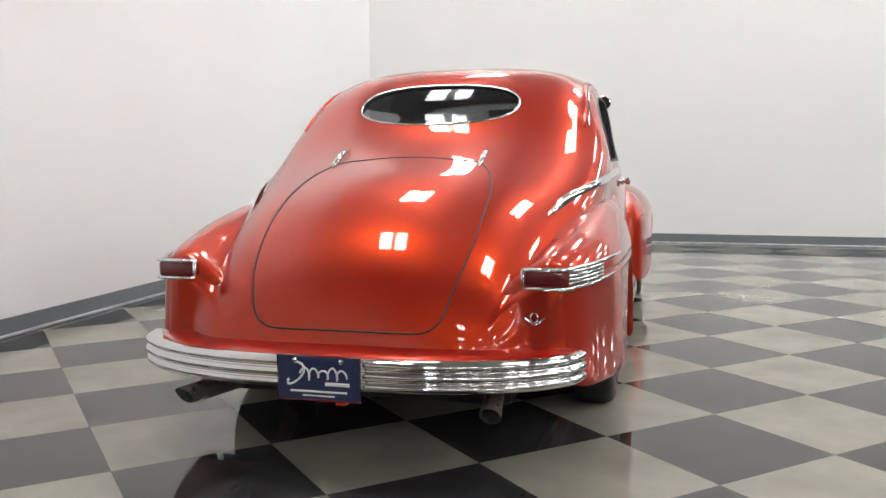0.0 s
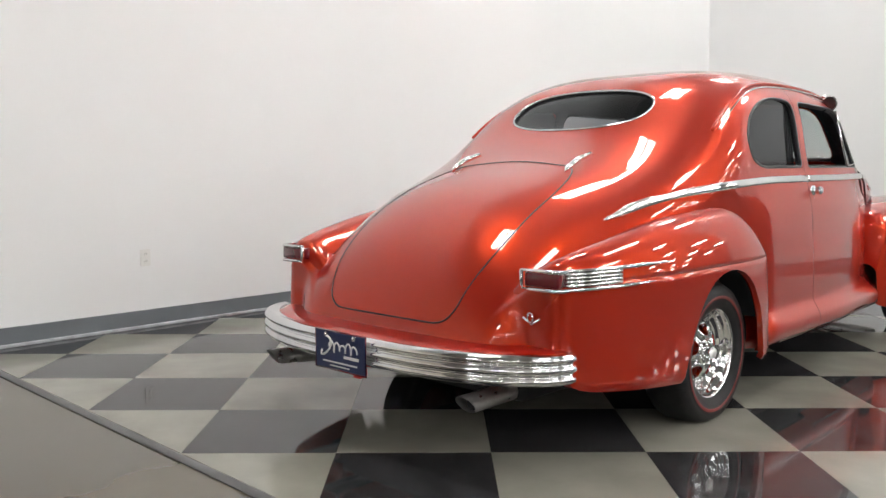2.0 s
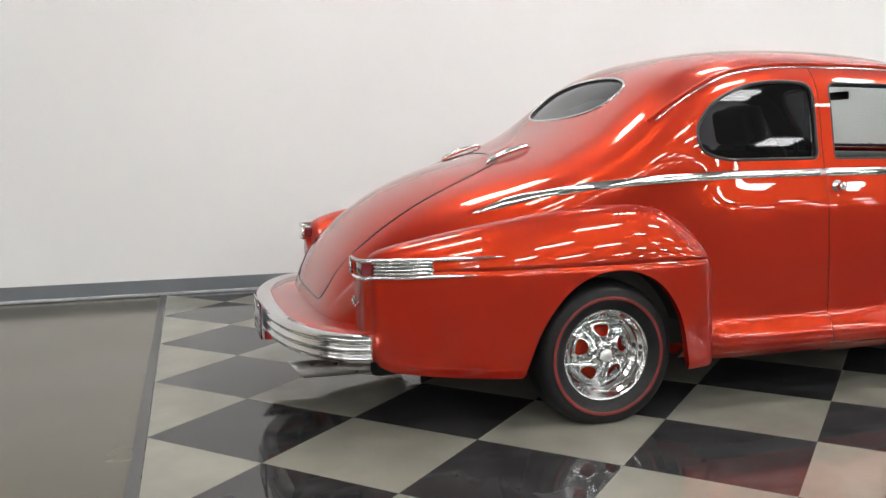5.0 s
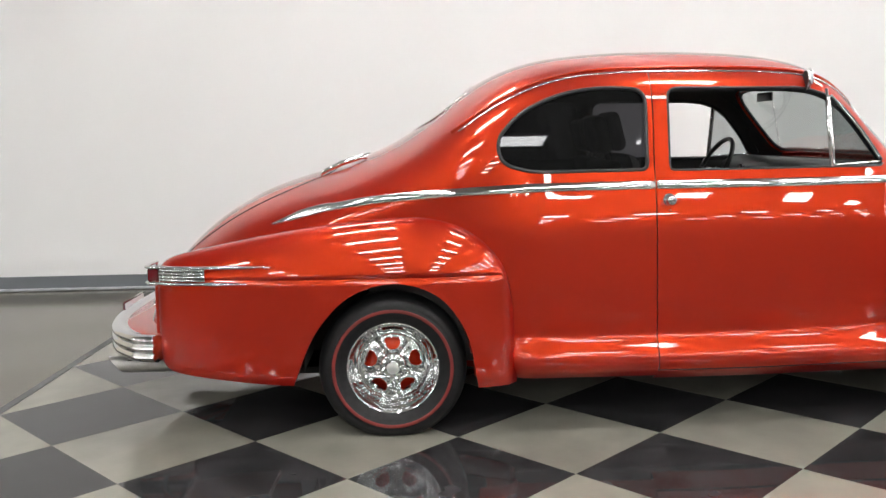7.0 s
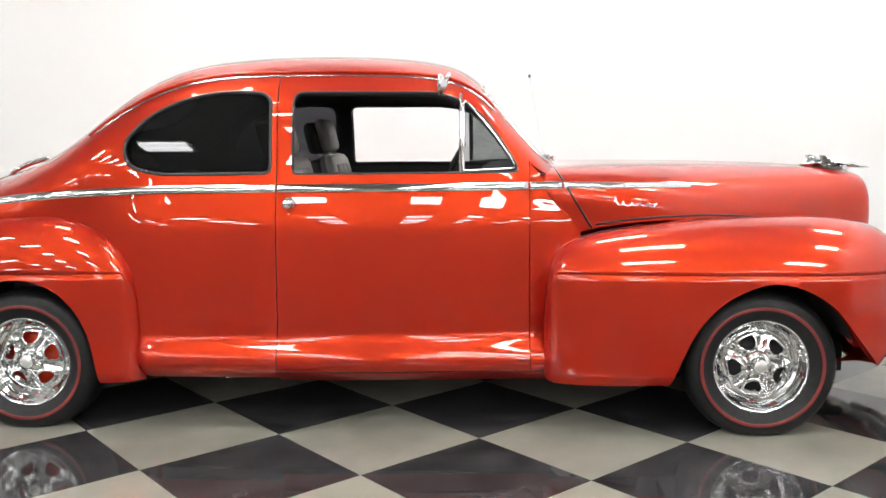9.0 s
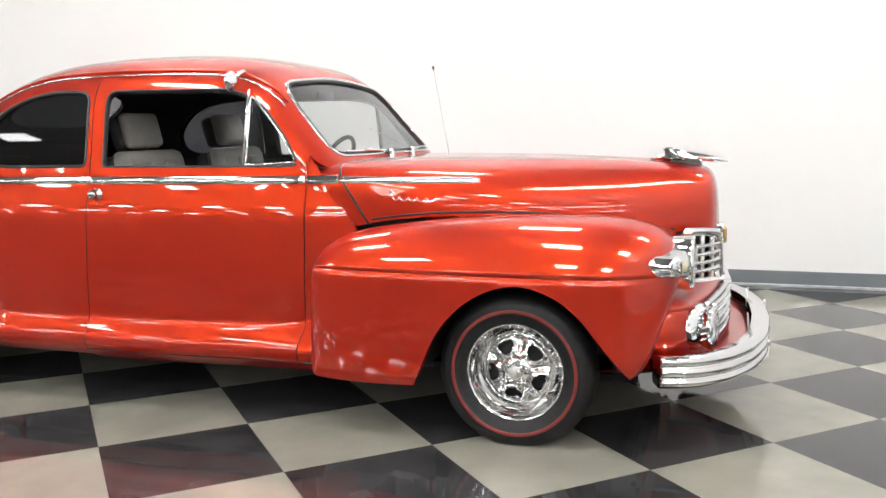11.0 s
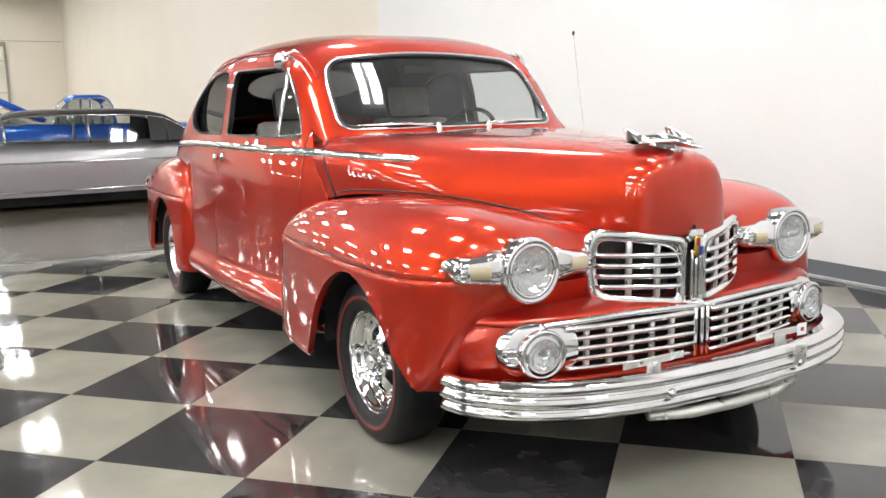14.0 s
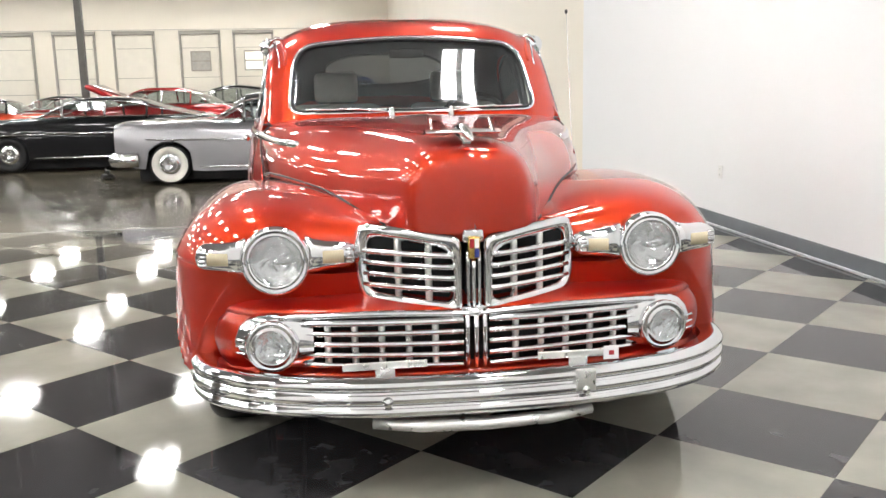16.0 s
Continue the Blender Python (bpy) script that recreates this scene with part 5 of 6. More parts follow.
# bumpers
def bumper(name, table, z0, z1, sgn, label):
    pts = []
    for k in range(61):
        y = table[-1][0] * math.sin(math.pi / 2 * (k / 30 - 1))
        pts.append(Vector((lerp_table([(a, b) for a, b in table], abs(y)), y, 0)))
    rows = []
    for i, p in enumerate(pts):
        d = (pts[min(i + 1, 60)] - pts[max(i - 1, 0)]).normalized()
        o = Vector((d.y, -d.x, 0)) * (1 if sgn > 0 else 1)
        if o.x * sgn < 0:
            o = -o
        if i in (0, 60):
            o = Vector((sgn * 0.5, math.copysign(0.86, p.y), 0))
        row = [p - o * 0.05 + Vector((0, 0, z0 + 0.012)), p - o * 0.012 + Vector((0, 0, z0 + 0.004))]
        for k in range(25):
            u = k / 24
            rib = abs(math.sin(3 * math.pi * u)) ** 0.65
            row.append(p + o * (0.012 * (1 - (2 * u - 1) ** 4) + 0.018 * rib) + Vector((0, 0, z0 + (z1 - z0) * u)))
        row += [p - o * 0.012 + Vector((0, 0, z1 - 0.004)), p - o * 0.05 + Vector((0, 0, z1 - 0.012))]
        rows.append(row)
    bm = grid_mesh(rows)
    for r in (0, 60):
        bm.verts.ensure_lookup_table()
        bm.faces.new([bm.verts[r * len(rows[0]) + k] for k in range(len(rows[0]))])
    bmesh.ops.recalc_face_normals(bm, faces=bm.faces)
    return part(name, bm, M_CHROME, car, label)


FB = [(0.0, 4.125), (0.3, 4.11), (0.55, 4.06), (0.72, 3.985), (0.82, 3.90), (0.875, 3.82), (0.90, 3.73)]
RB = [(0.0, -1.325), (0.3, -1.315), (0.5, -1.28), (0.68, -1.21), (0.79, -1.13), (0.84, -1.07), (0.86, -1.0)]
fb = bumper("front_bumper", FB, 0.275, 0.405, 1, "ribbed chrome front bumper")
rb = bumper("rear_bumper", RB, 0.335, 0.455, -1, "ribbed chrome rear bumper")
for y in (-0.30, 0.31):
    bx = lerp_table(FB, abs(y))
    part("bracket", box(bx - 0.060, bx - 0.052, y - 0.13, y + 0.13, 0.412, 0.436, 0.003), M_PLATE, fb, "flat silver plate bracket on the bumper")
    part("bracket_stem", box(bx - 0.058, bx - 0.054, y - 0.03, y + 0.03, 0.37, 0.413, 0.001), M_PLATE, fb)
    part("bolt", lathe([(0.0, 0.010), (0.012, 0.008), (0.017, 0.0), (0.017, -0.012)], 16, "x", at=(bx + 0.030, y, 0.335)), M_CHROME, fb)
    if y > 0:
        part("guard", box(bx + 0.022, bx + 0.036, y - 0.032, y + 0.032, 0.330, 0.402, 0.006), M_PLATE, fb)
part("sticker", box(4.0605, 4.063, 0.39, 0.44, 0.402, 0.446, 0.001), M_WHITE, fb, "small white sticker with a red mark")
part("sticker_mark", box(4.0632, 4.0645, 0.407, 0.424, 0.416, 0.431, 0.0005), M_CRESTRED, fb)
part("under_bar", tube([(4.075, -0.34, 0.252), (4.12, -0.2, 0.248), (4.13, 0.0, 0.246), (4.12, 0.2, 0.248), (4.075, 0.34, 0.252)], 0.026, 10, squash=0.75), M_PLATE, fb, "bright bar under the bumper")
for y in (-0.45, 0.45):
    part("bumper_iron", box(3.5, 4.06, y - 0.025, y + 0.025, 0.30, 0.345, 0.006), M_DARK, fb)
    part("bumper_iron", box(-1.27, -0.7, y - 0.025, y + 0.025, 0.36, 0.41, 0.006), M_DARK, rb)

# ---- rear end ----
rows = []
for y in steps(-0.84, 0.84, 50):
    xf = lerp_table(RB, abs(y)) + 0.012
    rows.append([Vector((x, y, z)) for x, z in ((-0.85, 0.47), (xf + 0.10, 0.452), (xf + 0.02, 0.443), (xf, 0.43), (xf, 0.41))])
part("rear_pan", grid_mesh(rows, flip=True), M_RED, car, "red pan behind the rear bumper")
# trunk lid seam on the tail
lid = even_path(round_path([(-0.36, 0.505, 0.09), (0.36, 0.505, 0.09), (0.445, 0.80, 0.15), (0.445, 1.02, 0.1), (0.36, 1.115, 0.12), (0.0, 1.15, 0.3), (-0.36, 1.115, 0.12), (-0.445, 1.02, 0.1), (-0.445, 0.80, 0.15)]), 0.02)
seam = part("trunk_lid_seam", tube([on_end(False, -0.001)(*p) for p in lid], 0.0038, 6, closed=True), M_BLACK, car, "dark seam round the trunk lid")
for s in (1, -1):
    p0 = on_end(False)(s * 0.345, 1.10)
    p1 = on_end(False)(s * 0.345, 1.165)
    d = (p1 - p0).normalized()
    up = Vector((-d.z, 0, d.x))
    hg = part("trunk_hinge", tube([p0 - d * 0.02 + up * 0.002, p0 + up * 0.014, (p0 + p1) / 2 + up * 0.022, p1 + up * 0.014, p1 + d * 0.02 + up * 0.002], [0.004, 0.011, 0.014, 0.010, 0.004], 10), M_CHROME, car, "chrome trunk hinge")
    # tail lamp: ribbed chrome housing that wraps the fender corner
    tl = part("tail_lamp", box(-1.036, -0.99, min(s * 0.665, s * 0.822), max(s * 0.665, s * 0.822), 0.680, 0.733, 0.006), M_TAIL, car, "dark red tail lamp in ribbed chrome")
    sidey = lambda x: s * (lerp_table([(r[0], r[3]) for r in REAR_F], x) + 0.001)
    for z, xe in ((0.741, -0.49), (0.672, -0.59)):
        pts = [(-1.04, s * 0.658, z), (-1.045, s * 0.73, z), (-1.042, s * 0.802, z), (-1.02, s * 0.832, z)] + [(x, sidey(x) + s * 0.002, z + 0.012 * (x + 1.0) / 0.5) for x in steps(-0.98, xe, 16)]
        rr = [0.0095] * (len(pts) - 6) + [0.009, 0.008, 0.007, 0.006, 0.004, 0.002]
        part("spear", tube(pts, rr, 8, squash=0.8), M_CHROME, tl, "chrome spear")
    for k in range(4):
        z = 0.688 + 0.0135 * k
        pts = [(x, sidey(x) + s * 0.004, z + 0.012 * (x + 1.0) / 0.5) for x in steps(-0.995, -0.77, 12)]
        part("rib", tube(pts, 0.007, 8), M_CHROME, tl)
    part("divider", tube([(-1.043, s * 0.658, z) for z in (0.672, 0.705, 0.741)], 0.008, 8), M_CHROME, tl)
    # exhaust
    bm = tube([(-0.55, s * 0.50, 0.235), (-0.95, s * 0.535, 0.245), (-1.15, s * 0.566, 0.256), (-1.27, s * 0.585, 0.262)], 0.037, 20, caps=False)
    tube([(-0.95, s * 0.535, 0.245), (-1.15, s * 0.566, 0.256), (-1.268, s * 0.585, 0.262)], 0.034, 20, bm=bm, caps=False)
    for v in bm.verts:
        if v.co.x < -1.20:
            v.co.x -= 0.9 * (v.co.z - 0.262)
    pp = part("exhaust_pipe", bm, M_PIPE, car, "grey steel exhaust tip, cut at a slant")
    # dark disc inside the pipe stands in for the shade of its bore
    part("mouth_shade", lathe([(0.0, 0.0), (0.030, 0.0)], 20, "x", at=(-1.22, s * 0.576, 0.26)), M_DARK, pp)
# V-shaped badge
vb = part("tail_badge", tube([(-1.028, -0.735, 0.563), (-1.034, -0.70, 0.538), (-1.04, -0.665, 0.563)], 0.0055, 6), M_CHROME, car, "small chrome V badge")
part("mark", tube([(-1.042, -0.70 + 0.014 * math.sin(a), 0.565 + 0.018 * math.cos(a) * math.copysign(1, 1)) for a in steps(0, 6.0, 12)], 0.0035, 6), M_CHROME, vb)

# dealer plate: navy panel, white swash and bars
pl = part("plate", box(-1.368, -1.362, -0.152, 0.152, 0.31, 0.462, 0.004), M_BLUE, car, "navy dealer plate with white lettering bars", smooth=False)
bm = bmesh.new()
tube([(-1.3695, 0.088 - 0.040 * math.sin(a) * (1 - a / 14), 0.402 + 0.040 * math.cos(a * 0.8)) for a in steps(0, 5.2, 24)], 0.0046, 6, bm)
tube([(-1.3695, 0.060 - 0.165 * q + 0.008 * math.cos(30 * q), 0.402 + (0.017 + 0.006 * math.sin(11 * q)) * math.sin(30 * q)) for q in steps(0.0, 1.0, 70)], 0.0036, 6, bm)
part("swash", bm, M_WHITE, pl)
part("back", box(-1.3615, -1.3595, -0.150, 0.150, 0.312, 0.460, 0.0005), M_WHITE, pl, "plain white back of the plate", smooth=False)
part("text_bar", box(-1.3705, -1.3685, -0.115, -0.025, 0.361, 0.374, 0.001), M_WHITE, pl)
part("text_bar", box(-1.3705, -1.3685, -0.105, 0.105, 0.336, 0.343, 0.001), M_WHITE, pl)
part("text_bar", box(-1.3705, -1.3685, -0.06, 0.06, 0.322, 0.327, 0.001), M_WHITE, pl)
part("plate_frame", tube([(-1.366, 0.154, 0.308), (-1.366, -0.154, 0.308), (-1.366, -0.154, 0.464), (-1.366, 0.154, 0.464)], 0.004, 6, closed=True), M_TAIL, pl)
for y in (-0.085, 0.085):
    part("bolt", lathe([(0.0, -0.007), (0.008, -0.006), (0.010, 0.0)], 12, "x", at=(-1.368, y, 0.448)), M_CHROME, pl)
part("reflector", box(-1.345, -1.30, -0.09, -0.05, 0.285, 0.325, 0.006), mat("red_reflector", (0.6, 0.01, 0.01), 0.3), car, "small red reflector")

# ---- underside, wells and cabin ----
part("underbody", box(-0.95, 3.55, -0.60, 0.60, 0.20, 0.34, 0.03), M_DARK, car)
for x in (0.0, 3.175):
    for s in (1, -1):
        rows = []
        for k in range(25):
            a = math.pi * (0.10 + 0.9 * k / 24)
            rows.append([Vector((x + 0.37 * math.cos(a), s * y, 0.30 + 0.385 * math.sin(a))) for y in (0.60, 0.80, 0.945)])
        part("wheel_well", grid_mesh(rows), M_DARK, car)
        part("well_wall", box(x - 0.45, x + 0.45, min(s * 0.58, s * 0.60), max(s * 0.58, s * 0.60), 0.2, 0.72), M_DARK, car)
    part("axle", tube([(x, -0.72, 0.298), (x, 0.72, 0.298)], 0.04, 10), M_DARK, car)


def liner_piece(name, rows, cuts):
    out = []
    for r in rows:
        out.append([Vector((p.x, p.y * 0.958, p.z - 0.022 if p.z > 1.2 else p.z)) for p in r])
    bm = grid_mesh(out)
    for path, flat, lift in cuts:
        cut(bm, path, flat, lift)
    return part(name, bm, M_HEADLINER, car)


xs = steps(0.0, 0.4, 20) + steps(0.42, 2.30, 95)
inner = [r[LOWER:] for r in shell_rows(xs, 0.5, LOWER, 22, 24)]
liner_piece("headliner", mirror_rows(inner), [(RWIN, lambda co: (co.y, co.z) if co.x < 0.75 else None, on_end(False, -0.025)), (WSHIELD, lambda co: (co.y, co.z) if co.x > 1.75 else None, on_end(True, -0.025))]
            + [(p, (lambda co, s=s: (co.x, co.z) if co.y * s > 0.3 and co.x > 0.4 else None), on_side(s, -0.03)) for p in (QWIN, DWIN) for s in (1, -1)])
for s in (1, -1):
    part("door_card", grid_mesh([[Vector((x, s * (side_y(x, max(z, 0.5)) - 0.05), z)) for z in (0.3, 0.6, 0.9, 1.095)] for x in steps(-0.1, 2.2, 24)]), M_LEATHER_D, car)
part("cabin_floor", box(-0.2, 2.25, -0.80, 0.80, 0.30, 0.36, 0.01), M_HEADLINER, car)
part("parcel_shelf", box(-0.15, 0.52, -0.72, 0.72, 1.03, 1.06, 0.01), M_HEADLINER, car)
dash = part("dashboard", grid_mesh([[Vector((x, y, z)) for x, z in ((2.28, 1.10), (2.16, 1.125), (2.05, 1.12), (1.99, 1.09), (1.975, 1.03), (1.99, 0.90), (2.05, 0.80))] for y in steps(-0.74, 0.74, 12)]), M_BLACK, car)
part("gauge", lathe([(0.0, 0.0), (0.05, 0.0), (0.055, -0.012)], 24, "x", at=(1.978, 0.38, 1.03)), M_CHROME, dash)
sw = part("steering_wheel", tube([(1.80 + 0.09 * math.cos(a), 0.37 + 0.19 * math.sin(a), 1.06 + 0.165 * math.cos(a)) for a in steps(0, 2 * math.pi, 40)[:-1]], 0.013, 8, closed=True), M_BLACK, car, "black steering wheel")
part("spoke", tube([(1.80, 0.19, 1.06), (1.815, 0.37, 1.05), (1.80, 0.55, 1.06)], 0.011, 8), M_CHROME, sw)
part("column", tube([(1.815, 0.37, 1.05), (2.05, 0.37, 0.95)], 0.025, 10), M_BLACK, sw)
part("inner_mirror", box(1.93, 1.945, -0.09, 0.09, 1.42, 1.465, 0.006), M_BLACK, car)


def seat(x, y, w):
    """A bucket seat: grey face, charcoal back, headrest on two posts."""
    st = part("seat", box(x - 0.02, x + 0.50, y - w / 2, y + w / 2, 0.50, 0.68, 0.05), M_LEATHER, car, "grey leather bucket seat with a charcoal back")
    m = pose(x - 0.02, y, 0.60, 0, -14, 0)
    part("backrest", box(-0.01, 0.07, -w / 2, w / 2, 0.0, 0.585, 0.045, m), M_LEATHER, st)
    part("back_shell", box(-0.085, -0.002, -w / 2 + 0.01, w / 2 - 0.01, 0.02, 0.575, 0.04, m), M_LEATHER_D, st, "charcoal seat back")
    for k in (-1, 0, 1):
        part("cushion_panel", box(0.055, 0.082, k * w / 4.4 - w / 9.4, k * w / 4.4 + w / 9.4, 0.10, 0.52, 0.012, m), M_LEATHER, st)
    part("headrest", box(-0.005, 0.062, -0.135, 0.135, 0.60, 0.785, 0.03, m), M_LEATHER, st)
    part("headrest_shell", box(-0.075, 0.0, -0.13, 0.13, 0.605, 0.78, 0.03, m), M_LEATHER_D, st, "charcoal headrest back")
    for k in (-0.05, 0.05):
        part("headrest_post", tube([m @ Vector((-0.01, k, 0.55)), m @ Vector((-0.01, k, 0.62))], 0.006, 8), M_CHROME, st)
    return st


seat(1.28, 0.36, 0.54)
seat(1.21, -0.36, 0.54)
bench = part("rear_bench", box(0.35, 0.85, -0.62, 0.62, 0.45, 0.66, 0.05), M_LEATHER, car, "grey leather rear bench")
part("backrest", box(-0.07, 0.07, -0.62, 0.62, 0.0, 0.50, 0.045, pose(0.40, 0, 0.60, 0, -18, 0)), M_LEATHER, bench)


# ---- other cars in the hall ----
def parked(name, label, m, paint_m, roof_m, low, roof, half, wheels, radius=0.30, white=False, cabin_m=None, open_top=False, lift=None, chrome=True, quarter=None, bumper_r=0.065, skirts=False):
    """A parked car. low: (x, lower z, belt z) along the body, front at +x; roof: (x, z) of the roof line over the belt."""
    ob = thing(name, label, "car", "parked cars")
    ob.matrix_basis = m
    x0, x1 = low[0][0], low[-1][0]
    zl = [(a, b) for a, b, c in low]
    zh = [(a, c) for a, b, c in low]
    rows = []
    for x in steps(x0, x1, 56):
        end = min(1.0, (min(x - x0, x1 - x) / 0.35 + 0.02)) ** 0.4
        w = half * (0.80 + 0.20 * end)
        a, b = lerp_table(zl, x), lerp_table(zh, x)
        row = []
        for k in range(21):
            t = math.pi * k / 20
            c, sn = math.cos(t), math.sin(t)
            row.append(Vector((x, w * math.copysign(abs(c) ** 0.25, c), a + (b - a) * abs(sn) ** 0.45)))
        rows.append(row)
    bm = grid_mesh(rows)
    for r in (rows[0], rows[-1]):
        bm.faces.new([bm.verts.new(p) for p in r])
    for wx in wheels:
        tall = 0.62 if skirts and wx < 0 else 1.0
        arch = [Vector((wx + (radius + 0.05) * math.cos(t), radius * (tall if tall == 1 else 0.2) + tall * (radius + 0.05) * math.sin(t))) for t in (2 * math.pi * k / 40 for k in range(40))]
        cut(bm, arch, lambda co: (co.x, co.z) if abs(co.y) > half * 0.7 else None, lambda x, z, co: Vector((x, co.y, z)))
    bmesh.ops.recalc_face_normals(bm, faces=bm.faces)
    part("body", bm, paint_m, ob)
    # chassis block drawn down almost to the floor to stand in for shade
    part("chassis_shade", box(x0 + 0.3, x1 - 0.3, -half * 0.75, half * 0.75, 0.035, 0.42, 0.03), M_DARK, ob)
    if roof:
        r0, r1 = roof[0][0], roof[-1][0]
        base = lambda x: lerp_table(zh, x) - 0.03
        n = 26
        rows, glass_rows = [], []
        for x in steps(r0, r1, n):
            zr = lerp_table(roof, x)
            q = max(0.0, (zr - base(x)) / 0.42)
            wb = half * 0.93
            wt = wb - 0.16 * min(1.0, q)
            rows.append([Vector((x, y, z)) for y, z in ((wt, zr - 0.075 * min(1, q)), (wt * 0.93, zr - 0.02 * min(1, q)), (wt * 0.5, zr), (0, zr + 0.01), (-wt * 0.5, zr), (-wt * 0.93, zr - 0.02 * min(1, q)), (-wt, zr - 0.075 * min(1, q)))])
        top = [r for r in rows]
        cut0 = next((i for i, r in enumerate(rows) if r[3].z > 0.92 * max(q[1] for q in roof)), 1)
        cut1 = n - next((i for i, r in enumerate(rows[::-1]) if r[3].z > 0.92 * max(q[1] for q in roof)), 1)
        if not open_top:
            part("roof", grid_mesh(rows[cut0:cut1 + 1], flip=True), roof_m, ob)
        for rr, nm in ((rows[:cut0 + 1], "rear_screen"), (rows[cut1:], "windscreen")):
            if len(rr) > 1 and not (open_top and nm == "rear_screen"):
                part(nm, grid_mesh([r[1:6] for r in rr], flip=True), roof_m if quarter and nm == "rear_screen" else M_CARGLASS, ob)
        for s in (0, -1):
            sg = 1 if s == 0 else -1
            if open_top:
                continue
            side = [[r[s], Vector((r[s].x, sg * half * 0.93, min(r[s].z, base(r[s].x))))] for r in rows]
            back = [[p + Vector((0, sg * 0.006, 0.004)) for p in r] for r in side if quarter and r[0].x <= quarter]
            if len(back) > 1:
                part("quarter_panel", grid_mesh(back, flip=s == 0), roof_m, ob)
            part("side_glass", grid_mesh(side, flip=s == 0), M_CARGLASS, ob)
            for i in (cut0, (cut0 + cut1) // 2, cut1):
                part("pillar", tube([side[i][0] + Vector((0, sg * 0.004, 0)), side[i][1] + Vector((0, sg * 0.004, 0))], 0.02, 6), M_CHROME if i != cut0 else roof_m, ob)
            part("roof_trim", tube([r[0] + Vector((0, sg * 0.004, 0)) for r in side], 0.012, 6), M_CHROME, ob)
        part("interior", box(r0 + 0.35, r1 - 0.35, -half * 0.75, half * 0.75, 0.42, base((r0 + r1) / 2) - 0.06, 0.06), cabin_m or M_LEATHER_D, ob)
    for s in (1, -1):
        if chrome:
            zz = lambda x: lerp_table(zl, x) + 0.62 * (lerp_table(zh, x) - lerp_table(zl, x))
            part("side_moulding", tube([(x, s * (half * 1.0 + 0.004), zz(x)) for x in steps(x0 + 0.45, x1 - 0.45, 12)], 0.011, 6), M_CHROME, ob)
            part("sill_moulding", tube([(x, s * (half * 0.99 + 0.004), 0.24) for x in steps(min(wheels) + 0.42, max(wheels) - 0.42, 4)], 0.015, 6), M_CHROME, ob)
        for wx in wheels:
            w = part("wheel", lathe([(0.0, 0.06), (radius * 0.30, 0.085), (radius * 0.55, 0.075), (radius * 0.58, 0.05)], 28), M_CHROME, ob, "chrome hub cap and tyre")
            w.matrix_basis = pose(wx, s * (half - 0.11), radius, 0, 0, 0 if s > 0 else 180)
            part("tyre", lathe([(radius * 0.55, -0.09), (radius * 0.9, -0.1), (radius, -0.06), (radius, 0.06), (radius * 0.93, 0.088), (radius * 0.88, 0.095), (radius * 0.6, 0.088), (radius * 0.56, 0.06)], 36, mi=[0, 0, 0, 0, 0, 1, 1]), [M_RUBBER, M_WHITEWALL if white else M_RUBBER], w)
    for xx, nm in ((x1, "front_bumper"), (x0, "rear_bumper")):
        d = 1 if xx == x1 else -1
        part(nm, tube([(xx - d * 0.35, -half * 0.98, 0.36), (xx - d * 0.02, -half * 0.9, 0.36), (xx + d * 0.05, 0, 0.36), (xx - d * 0.02, half * 0.9, 0.36), (xx - d * 0.35, half * 0.98, 0.36)], bumper_r, 8), M_CHROME, ob)
    for s in (1, -1):
        part("headlight", lathe([(0.0, 0.03), (0.06, 0.025), (0.085, 0.01), (0.09, -0.06)], 20, "x", at=(x1 - 0.03, s * half * 0.68, lerp_table(zh, x1 - 0.2) - 0.17)), M_CHROME, ob)
        part("tail_light", box(x0 - 0.02, x0 + 0.05, s * half * 0.68 - 0.07, s * half * 0.68 + 0.07, lerp_table(zh, x0 + 0.1) - 0.16, lerp_table(zh, x0 + 0.1) - 0.08, 0.01), M_TAIL, ob)
    if lift:
        # raised hood panel
        hx, hz, length, ang = lift
        part("raised_hood", box(0.0, length, -half * 0.72, half * 0.72, -0.06, 0.05, 0.045, pose(hx, 0, hz, 0, -ang, 0)), paint_m, ob, "hood panel propped open")
    return ob


M_CARGLASS = glass("car_glass", (0.68, 0.72, 0.72), 0.0, 1.4)
M_WHITEWALL = mat("whitewall_rubber", (0.72, 0.70, 0.64), 0.5, var=0.05)
M_SILVER = paint("lavender_grey_paint", (0.36, 0.352, 0.37), (0.21, 0.205, 0.22))
M_BLACKP = paint("black_paint", (0.01, 0.01, 0.011), (0.006, 0.006, 0.007), 0.1, coat=1.3)
M_BLUEP = paint("bright_blue_paint", (0.02, 0.16, 0.7), (0.012, 0.09, 0.48), 0.3)
M_REDP = paint("dark_red_paint", (0.40, 0.02, 0.02), (0.26, 0.010, 0.010), 0.3)
M_ORANGEP = paint("orange_red_paint", (0.6, 0.08, 0.02), (0.5, 0.05, 0.02), 0.2)
M_WHITEP = paint("white_paint", (0.72, 0.72, 0.70), (0.72, 0.72, 0.70), 0.1, 0.05)
M_VINYL = mat("black_vinyl_roof", (0.02, 0.02, 0.021), 0.6, bump=0.3, bscale=120, var=0.2)
M_REDLEATHER = mat("red_leather", (0.45, 0.02, 0.02), 0.4, var=0.1)

